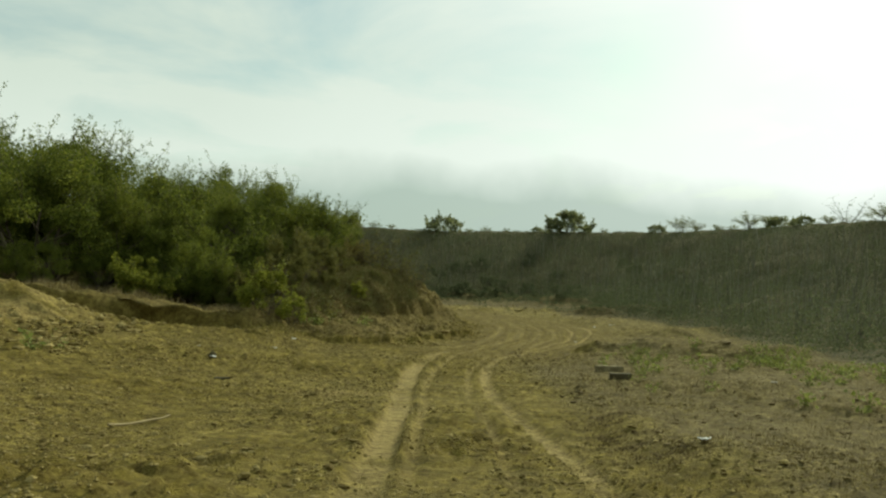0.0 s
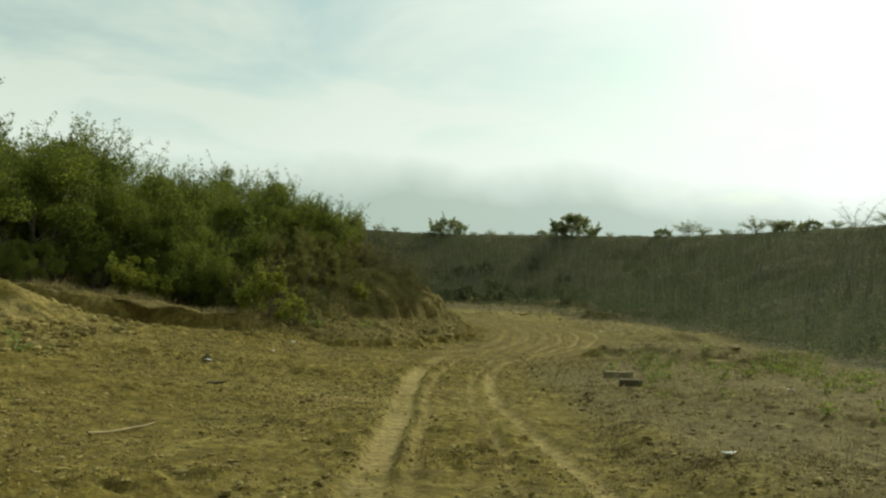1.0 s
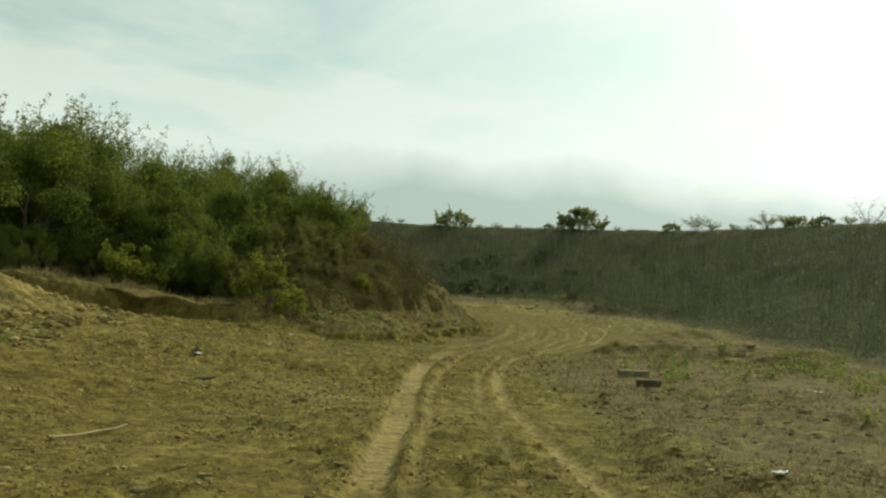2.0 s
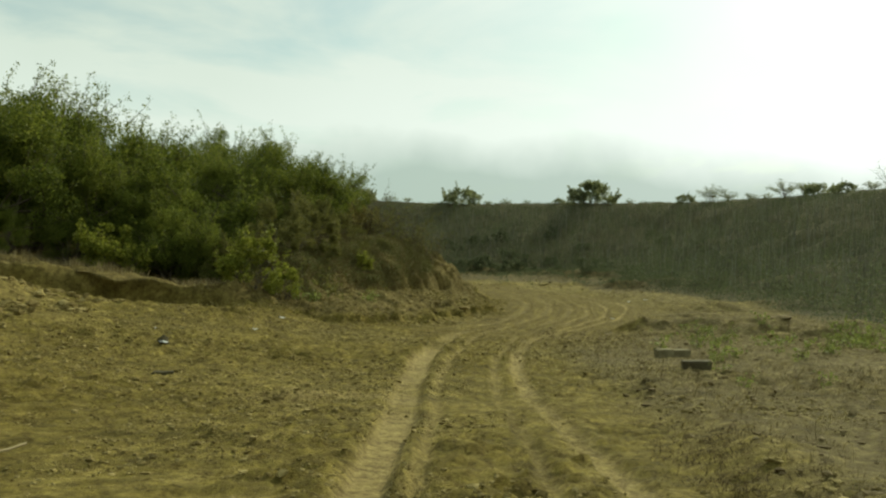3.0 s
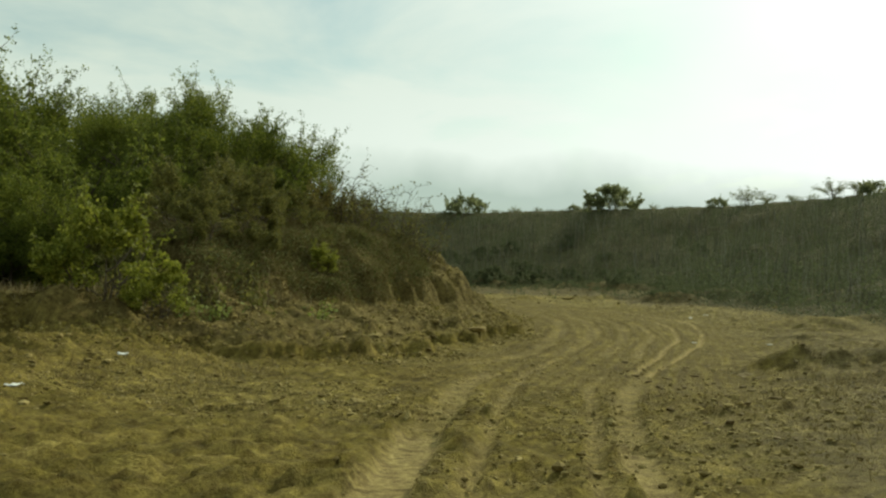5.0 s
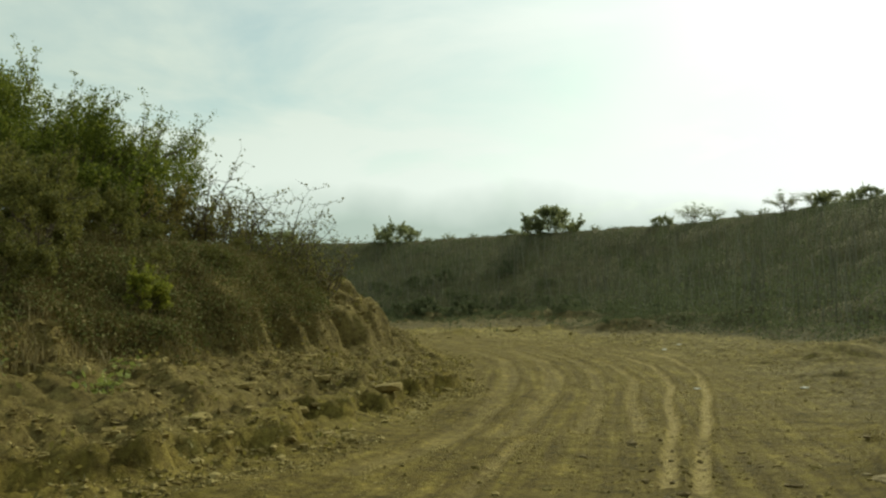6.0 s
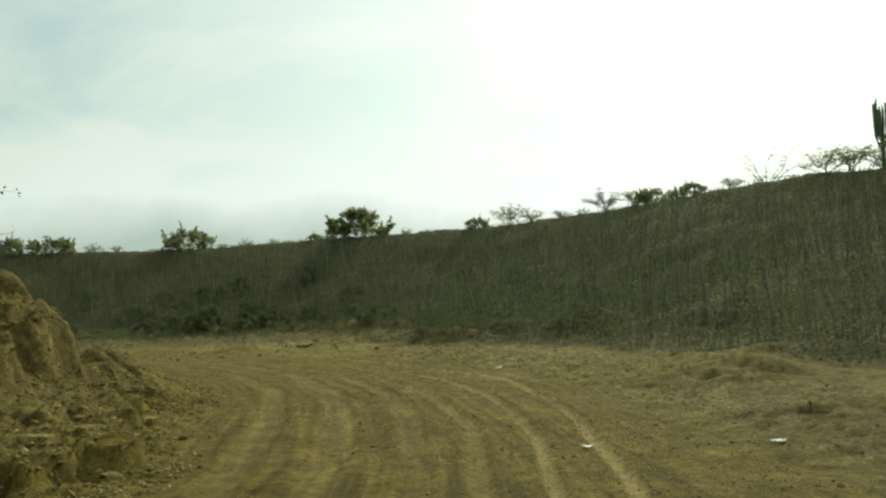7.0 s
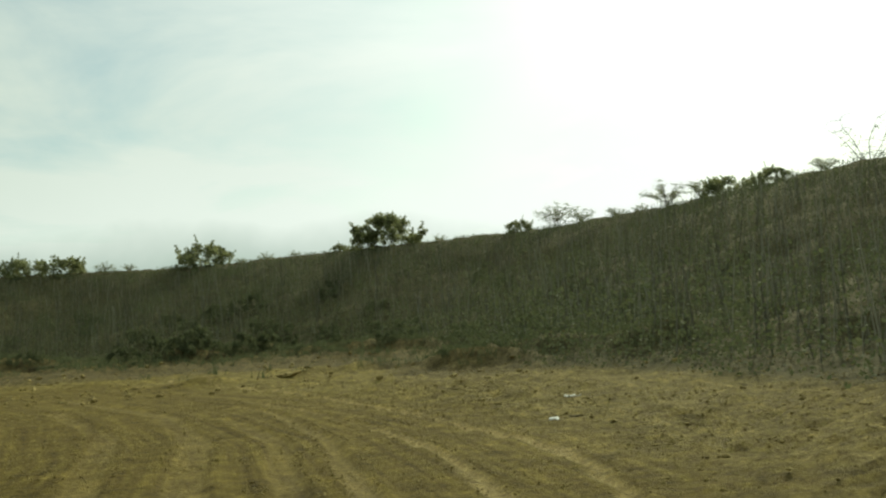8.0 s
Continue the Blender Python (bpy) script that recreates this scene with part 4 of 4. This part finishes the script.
x, y, z, r = tufts(9000, 9, 52, -7.5, 1.8, 32, 55, over_face)
bank_twigs = new("bank_twigs", blade_mesh("bank_twigs", blades(x, y, z, 0.45, 0.005, r, 1.6), BRUSH))
tagged(bank_twigs, "bare brown twigs of the brush on the clay bank", "twigs", kind="stuff")


def on_rubble(x, y):
    inside = zones(x, y)[5]
    return ((inside > np.where(x < -1, -1.8, -0.6)) & (inside < 2.8) & (x > -7)) * np.clip(0.25 + 0.9 * grain_noise(x, y, 1.6, 73), 0.05, 0.85)


x, y, z, r = tufts(3000, 8, 46, -7, 3, 25, 56, on_rubble)
cards = leaf_cards(np.stack([x, y, z + r.uniform(0.02, 0.22, len(x))], -1), 0.04, r)
growth = new("rubble_growth", mesh_of("rubble_growth", cards.reshape(-1, 3), np.arange(len(cards) * 4).reshape(-1, 4), LEAF_DRY))
tagged(growth, "low dry olive weeds between the rubble of the bank", "weeds", kind="stuff")


def on_berm(x, y):
    return np.clip(zones(x, y)[0] - np.interp(y, FALL_Y, FALL_Z) - 0.15, 0, 0.5) * (0.8 + grain_noise(x, y, 3, 74)) * 1.6


x, y, z, r = tufts(15000, 12, 48, -14, 26, 74, 104, on_berm)
berm_grass = new("berm_grass", blade_mesh("berm_grass", blades(x, y, z, 0.32, 0.014, r, 0.7), LEAF_FAR))
tagged(berm_grass, "dull green grass on the soil berms", "grass", kind="stuff")


def right_field(x, y):
    return smooth(2.3, 4.0, x + 0.5 * grain_noise(x, y, 3, 5)) * (1 - zones(x, y)[2]) * smooth(40, 26, y) * np.clip(0.45 + 0.6 * grain_noise(x, y, 2.5, 55), 0.05, 1)


x, y, z, r = tufts(9000, 7, 47, 2, 24, -4, 42, right_field)
dry_grass = new("dry_grass", blade_mesh("dry_grass", blades(x, y, z, 0.15, 0.006, r, 1.3), GRASS_DRY))
tagged(dry_grass, "thin dry brown grass on the bare field", "grass", kind="stuff")



def dead_weeds(x, y):
    edge = smooth(2.0, 2.5, x) * smooth(3.7, 3.0, x) * smooth(13, 10, y) + 0.7 * smooth(3.6, 4.6, x) * smooth(8.5, 6.5, y + 0.6 * grain_noise(x, y, 2, 57))
    return edge * np.clip(0.4 + 0.9 * grain_noise(x, y, 1.2, 58), 0, 1)


x, y, z, r = tufts(1900, 32, 49, 1.9, 10, 1, 14, dead_weeds)
bx, by, bz, r = tufts(900, 14, 50, -8, -1.6, 22.5, 31.5, lambda a, c: smooth(-1.6, -3.2, a) * np.clip(0.3 + 0.8 * grain_noise(a, c, 1.4, 59), 0, 0.8))
brush = new("dead_brush", blade_mesh("dead_brush", blades(bx, by, bz, 0.10, 0.006, r, 1.4), GRASS_DRY))
tagged(brush, "low dry brown brush before the foot of the bank", "weeds", kind="stuff")
weeds = new("dead_weeds", blade_mesh("dead_weeds", blades(x, y, z, 0.075, 0.004, r, 2.2), GRASS_DARK))
tagged(weeds, "dead brown weeds along the edge of the track", "weeds", kind="stuff")


def weed_meshes(seed, high, leaves, leaf, mat):
    r = np.random.default_rng(seed)
    lines = [wander((0, 0, -0.05), (r.normal() * 0.5, r.normal() * 0.5, 1), high * r.uniform(0.6, 1), 0.006, r, 4, 0.15) for _ in range(5)]
    spots = np.array([line[r.integers(1, 5)][0] + r.normal(size=3) * 0.06 for line in lines for _ in range(leaves // 5)])
    cards = leaf_cards(spots, leaf, r, 1.0)
    return mesh_of("stem", *tubes(lines, 3), BARK, True), mesh_of("leaves", cards.reshape(-1, 3), np.arange(len(cards) * 4).reshape(-1, 4), mat)


WEEDS = [weed_meshes(201 + k, 0.42, 50, 0.055, LEAF_WEED) for k in range(3)]
r = np.random.default_rng(61)
WEED_PLACES = [(4.85, 16.9), (7.2, 12.4), (8.1, 12.0), (6.1, 21.5), (6.8, 25.0), (5.0, 22.8), (8.6, 22.0), (9.3, 18.0), (-9.2, 16.6), (-8.9, 17.1), (-9.6, 16.9), (6.2, 15.5), (4.9, 15.6)]
WEED_PLACES += [(r.uniform(10, 18), r.uniform(18, 27)) for _ in range(52)] + [(r.uniform(5, 12), r.uniform(18, 30)) for _ in range(16)] + [(r.uniform(-6, -2.5), r.uniform(30.5, 35)) for _ in range(10)]
for k, (wx, wy) in enumerate(WEED_PLACES):
    ob = thing("weed", wx, wy, "small light green weed on dry soil", "weed", "weeds", None, 1.4 * k, r.uniform(0.7, 1.5))
    for key, me in zip(("stem", "leaves"), WEEDS[k % 3]):
        tagged(part(key, me, ob), kind="stuff")

FINE_WEEDS = [weed_meshes(211 + k, 0.42, 120, 0.026, LEAF_OLIVE) for k in range(2)]
TALL_WEEDS = [(-6.0, 31.2), (-6.6, 31.8), (-5.8, 31.9), (-5.2, 31.4), (-4.9, 32.2), (-5.5, 32.6), (-6.9, 32.4), (-4.5, 31.8), (-4.2, 33.0), (-5.0, 33.2), (-6.3, 30.6), (-3.8, 32.4)]
for k, (wx, wy) in enumerate(TALL_WEEDS):
    ob = thing("tall_weed", wx, wy, "tall thin weed with pale leaves on the rubble", "weed", "tall weeds", None, 1.4 * k, r.uniform(1.5, 2.4))
    for key, me in zip(("stem", "leaves"), FINE_WEEDS[k % 2]):
        tagged(part(key, me, ob), kind="stuff")

SAPLINGS = [twig_meshes(221 + k, 1.0, 0.055, LEAF_WEED, stems=7, per=2) for k in range(2)]
for k, (sx, sy, s) in enumerate([(5.5, 19.6, 0.4), (6.4, 24.8, 0.7), (7.3, 25.8, 0.6), (10.9, 26.6, 0.9), (11.8, 27.2, 0.7), (9.6, 24.2, 0.5), (13.2, 29.4, 0.9)]):
    plant("sapling", SAPLINGS[k % 2], "thin light green sapling on the dry field", "sapling", sx, sy, "saplings on the field", s, 2.2 * k)

# ---- stones, clods and litter ----


def lump_mesh(name, r, mat, flat=0.6, rough=0.22, level=1):
    bm = bmesh.new()
    bmesh.ops.create_icosphere(bm, subdivisions=level, radius=1.0)
    shift = Vector(r.uniform(-50, 50, 3))
    for v in bm.verts:
        k = 1 + rough * 2 * noise.noise(v.co * 1.1 + shift) + rough * noise.noise(v.co * 2.7 + shift)
        v.co = Vector((v.co.x * k, v.co.y * k * 0.8, v.co.z * k * flat))
    me = bpy.data.meshes.new(name)
    bm.to_mesh(me)
    bm.free()
    me.materials.append(mat)
    return me


r = np.random.default_rng(71)
bm = bmesh.new()
bmesh.ops.create_icosphere(bm, subdivisions=1, radius=1.0)
ico_v = np.array([v.co[:] for v in bm.verts])
ico_f = np.array([[v.index for v in f.verts] for f in bm.faces])
bm.free()


octa_v = np.array([(1, 0, 0), (-1, 0, 0), (0, 1, 0), (0, -1, 0), (0, 0, 1), (0, 0, -1)], float)
octa_f = np.array([(0, 2, 4), (2, 1, 4), (1, 3, 4), (3, 0, 4), (2, 0, 5), (1, 2, 5), (3, 1, 5), (0, 3, 5)])


def clod_field(name, n, seed, x0, x1, y0, y1, where, small, large, mat, label, crumbs=False):
    """Clods of soil: each a lump with its own shape, half sunk into the ground."""
    r = np.random.default_rng(seed)
    x, y = r.uniform(x0, x1, n), r.uniform(y0, y1, n)
    keep = r.uniform(0, 1, n) < where(x, y)
    x, y = x[keep], y[keep]
    size = small * (large / small) ** (r.uniform(0, 1, len(x)) ** 2.2)
    turn = r.uniform(0, 2 * math.pi, len(x))
    base_v, base_f = (octa_v, octa_f) if crumbs else (ico_v, ico_f)
    v = base_v[None] * r.uniform(0.6, 1.35, (len(x), len(base_v), 1)) * np.stack([r.uniform(0.8, 1.4, len(x)), r.uniform(0.6, 1, len(x)), r.uniform(0.4, 0.8, len(x))], -1)[:, None] * size[:, None, None]
    c, s = np.cos(turn)[:, None], np.sin(turn)[:, None]
    v = np.stack([v[..., 0] * c - v[..., 1] * s + x[:, None], v[..., 0] * s + v[..., 1] * c + y[:, None], v[..., 2] + (zones(x, y)[0] + 0.1 * size)[:, None]], -1)
    f = (np.arange(len(x))[:, None, None] * len(base_v) + base_f[None]).reshape(-1, 3)
    ob = new(name, mesh_of(name, v.reshape(-1, 3), f, mat))
    return tagged(ob, label, "clods", kind="stuff")


def on_field(x, y):
    _, rut, road, bank, hill, inside = zones(x, y)
    patchy = np.clip(0.55 + 0.9 * grain_noise(x, y, 2.2, 66) + 0.4 * grain_noise(x, y, 0.8, 67), 0, 1)
    return (1 - rut) * (1 - 0.75 * road) * patchy * np.clip(1.2 - np.abs(y - 10) / 40, 0.3, 1)


def on_apron(x, y):
    inside = zones(x, y)[5]
    return ((inside > -0.9) & (inside < 3.6)) * np.clip(0.6 + 0.8 * grain_noise(x, y, 1.5, 68), 0, 1)


clod_field("soil_clods", 12000, 81, -9, 5, 1, 34, on_field, 0.020, 0.06, CLOD, "loose brown clods on the dry field")
clod_field("soil_crumbs", 80000, 87, -8, 5.5, 0, 27, on_field, 0.012, 0.032, CLOD, "small crumbs of dry soil on the field", True)
clod_field("road_crumbs", 70000, 88, -1, 14, 28, 68, lambda a, b: 0.5 * np.clip(0.6 + grain_noise(a, b, 1.8, 75), 0.1, 1), 0.010, 0.030, CLOD, "crumbs of soil on the pit floor", True)
clod_field("road_pebbles", 6000, 82, -1, 14, 28, 70, lambda a, b: on_field(a, b) * 0.8 + 0.1, 0.010, 0.032, CLOD, "small clods and pebbles on the pit floor")
clod_field("bank_crumbs", 60000, 89, -8, 3, 26, 57, on_apron, 0.015, 0.05, CLOD, "crumbs of clay along the foot of the bank", True)
clod_field("bank_rubble", 6500, 83, -9, 3, 26, 57, on_apron, 0.02, 0.09, CLOD, "crumbled clay rubble along the foot of the bank")
clod_field("field_stones", 3500, 84, 2.4, 13, 3, 34, lambda a, b: smooth(2.4, 3, a) * 0.7, 0.015, 0.07, STONE, "small stones on the dry grassy field")

clod_field("berm_rubble", 2600, 85, -12, 24, 70, 104, lambda a, b: 0.25 + 0.75 * (grain_noise(a, b, 5, 69) > 0), 0.03, 0.15, CLOD, "rough clods along the soil berms")
clod_field("pit_clods", 26000, 90, 7.5, 27, 38, 77, lambda a, b: (1 - zones(a, b)[2]) * np.clip(0.5 + 0.8 * grain_noise(a, b, 2.5, 77), 0.05, 1), 0.015, 0.055, CLOD, "loose clods on the open pit floor", True)
clod_field("heap_clods", 7000, 86, -16, -8.4, 15.5, 26, lambda a, b: np.clip(0.5 + grain_noise(a, b, 1.4, 70), 0, 1), 0.025, 0.15, CLOD, "pale clods on the heap of sand")
ROCKS = [lump_mesh("rock", np.random.default_rng(300 + k), STONE if k == 3 else CLOD, 0.28, 0.26, 3) for k in range(4)]
ROCK_PLACES = [
    (1.0, 38.0, 0.16), (-0.5, 40.0, 0.2), (1.9, 49.0, 0.28), (1.2, 47.0, 0.25), (-1.6, 33.3, 0.2), (-2.7, 34.6, 0.22), (0.0, 39.4, 0.18), (13.8, 40.8, 0.5), (1.9, 51.5, 0.3),
    (4.4, 76.5, 0.25), (7.2, 76.2, 0.5), (9.9, 17.4, 0.1), (3.3, 9.2, 0.1), (3.0, 8.3, 0.12), (9.7, 28.6, 0.4), (5.0, 30.2, 0.2), (-1.15, 24.8, 0.17),
]
for k, (x, y, s) in enumerate(ROCK_PLACES):
    ob = tagged(new("rock", ROCKS[k % 4]), "pale sandy stone lying on the soil", "stone", "stones by the track")
    ob.matrix_basis = Matrix.LocRotScale((x, y, ground_z(x, y) - 0.07 * s), Euler((0.1, -0.08, 1.7 * k)), (0.8 * s,) * 3)


def slab_mesh(seed, mat):
    """An angular flat piece of hard clay, a metre long: the hull of points scattered in a thin box."""
    r = np.random.default_rng(seed)
    bm = bmesh.new()
    for _ in range(26):
        a, q = r.uniform(0, 2 * math.pi), r.uniform(0.75, 1.0)
        bm.verts.new((0.5 * q * math.cos(a), 0.34 * q * math.sin(a), r.choice([-0.14, 0.10]) + r.uniform(-0.03, 0.03)))
    hull = bmesh.ops.convex_hull(bm, input=bm.verts[:])
    bmesh.ops.delete(bm, geom=[v for v in hull["geom_interior"] if isinstance(v, bmesh.types.BMVert)], context="VERTS")
    bmesh.ops.triangulate(bm, faces=bm.faces[:])
    bmesh.ops.subdivide_edges(bm, edges=bm.edges[:], cuts=2)
    for v in bm.verts:
        v.co += 0.05 * noise.noise_vector(v.co * 3.1 + Vector((seed, 0, 0))) + 0.022 * noise.noise_vector(v.co * 11 + Vector((0, seed, 0)))
    me = bpy.data.meshes.new("clay_slab")
    bm.to_mesh(me)
    bm.free()
    me.materials.append(mat)
    return me


SLABS = [slab_mesh(400 + k, SLAB) for k in range(6)]
SLAB_PLACES = [
    (0.05, 41.3, 0.95), (0.55, 38.7, 0.85), (0.63, 43.9, 0.7), (1.36, 44.2, 0.75), (1.0, 42.4, 0.6), (1.75, 45.4, 0.6), (0.25, 43.2, 0.75), (-0.15, 37.2, 0.55), (0.2, 39.9, 0.6), (-0.7, 36.0, 0.5),
    (-0.5, 38.5, 0.55), (-1.2, 34.6, 0.5), (-0.9, 39.6, 0.45), (-1.7, 33.2, 0.45), (-2.2, 32.0, 0.4), (-2.9, 31.2, 0.4), (-0.2, 35.0, 0.35), (1.5, 46.6, 0.5), (1.9, 47.6, 0.45), (0.9, 40.8, 0.45), (-1.5, 36.4, 0.5), (-3.6, 36.6, 0.5), (-1.0, 42.0, 0.5),
]
for k, (x, y, s) in enumerate(SLAB_PLACES):
    ob = tagged(new("clay_slab", SLABS[k % 6]), "broken pale slab of hard clay on the ledge by the track", "clay slab", "clay slabs along the bank")
    ob.matrix_basis = Matrix.LocRotScale((x, y, ground_z(x, y) + 0.005), Euler((0.06 * math.sin(5 * k), 0.07 * math.cos(3 * k), 1.2 + 0.5 * math.sin(4 * k))), (0.85 * s, 0.85 * s, 0.5 * s))


def box_mesh(name, size, mat, bevel=0.015, wear=0.012, seed=1):
    bm = bmesh.new()
    bmesh.ops.create_cube(bm, size=1.0)
    bmesh.ops.scale(bm, vec=size, verts=bm.verts)
    bmesh.ops.bevel(bm, geom=bm.edges[:], offset=bevel, segments=2, affect="EDGES")
    bmesh.ops.subdivide_edges(bm, edges=[e for e in bm.edges if e.calc_length() > 0.12], cuts=3, use_grid_fill=True)
    for v in bm.verts:
        v.co += wear * noise.noise_vector(v.co * 9 + Vector((seed, 0, 0)))
    me = bpy.data.meshes.new(name)
    bm.to_mesh(me)
    bm.free()
    me.materials.append(mat)
    return me


def block(x, y, size, turn, label, mat):
    ob = tagged(new("concrete_block", box_mesh("concrete_block", size, mat, seed=x)), label, "concrete block", "broken blocks")
    ob.matrix_basis = Matrix.LocRotScale((x, y, ground_z(x, y) + size[2] * 0.45), Euler((0.03, -0.04, turn)), (1, 1, 1))


block(4.70, 20.9, (0.38, 0.26, 0.19), 0.15, "weathered grey concrete block half sunk in soil", CONCRETE)
block(5.10, 21.05, (0.38, 0.26, 0.19), 0.08, "weathered grey concrete block half sunk in soil", CONCRETE)
block(4.52, 17.35, (0.52, 0.28, 0.17), -0.12, "dark concrete block lying on soil", DARK_BLOCK)
block(-4.62, 15.4, (0.34, 0.2, 0.06), 0.2, "flat dark slab of concrete lying on the field", DARK_BLOCK)
block(-4.9, 99.4, (1.5, 0.5, 0.3), 0.1, "dark slab lying before the hillside", DARK_BLOCK)

cane = wander((-4.55, 7.5, ground_z(-4.55, 7.5) + 0.04), (0.53, 1.19, 0.0), 1.35, 0.02, np.random.default_rng(9), 6, 0.008, 0.0)
cane = [((p[0], p[1], ground_z(p[0], p[1]) + 0.05), 0.02 - 0.001 * i) for i, (p, _) in enumerate(cane)]
tagged(new("cane", mesh_of("cane", *tubes([cane], 6), STICK, True)), "bleached dry cane lying on the clods", "stick")


def rag(x, y, size, mat, label, name="litter"):
    """A crumpled scrap: a small sheet with folds."""
    r = np.random.default_rng(int(x * 10 + y * 100))
    n = 7
    u, v = np.meshgrid(np.linspace(-0.5, 0.5, n), np.linspace(-0.35, 0.35, n))
    h = 0.16 * np.abs(rough_noise(u + x, v + y, 0.35, 3, 5)) + 0.03
    edge = 1 + 0.25 * grain_noise(u + x, v + y, 0.3, 9)
    verts = np.stack([u * edge, v * edge, h], -1).reshape(-1, 3) * size
    idx = np.arange(n * n).reshape(n, n)
    f = np.stack([idx[:-1, :-1], idx[:-1, 1:], idx[1:, 1:], idx[1:, :-1]], -1).reshape(-1, 4)
    ob = tagged(new(name, mesh_of(name, verts, f, mat, True)), label, "litter", "scraps of litter")
    ob.modifiers.new("thickness", "SOLIDIFY").thickness = 0.006
    ob.matrix_basis = Matrix.LocRotScale((x, y, ground_z(x, y) + 0.02), Euler((0, 0, r.uniform(0, 6))), (1, 1, 1))


for x, y, s in [(3.2, 5.2, 0.16), (9.0, 41.5, 0.16), (7.1, 42.5, 0.13), (10.4, 57.0, 0.2), (8.6, 18.4, 0.14), (-6.5, 21.2, 0.12), (-4.8, 23.8, 0.2), (12.4, 62.2, 0.3), (-4.62, 26.8, 0.16), (8.2, 36.4, 0.12)]:
    rag(x, y, s, PAPER, "crumpled white scrap of litter on the soil")
rag(10.95, 57.6, 0.2, DARK_BLOCK, "crumpled dark scrap of litter on the soil")
# bundle of rubbish on the field: a dark lump with a white rag on it
x, y = -5.5, 18.4
ob = tagged(new("rubbish_lump", lump_mesh("rubbish_lump", np.random.default_rng(8), DARK_BLOCK, 0.9, 0.25, 2)), "small dark lump of rubbish lying on the field", "rubbish")
ob.matrix_basis = Matrix.LocRotScale((x, y, ground_z(x, y) + 0.1), Euler((0.2, 0, 0.5)), (0.11, 0.10, 0.11))
rag(x + 0.05, y - 0.11, 0.16, PAPER, "crumpled white scrap of litter on the soil")
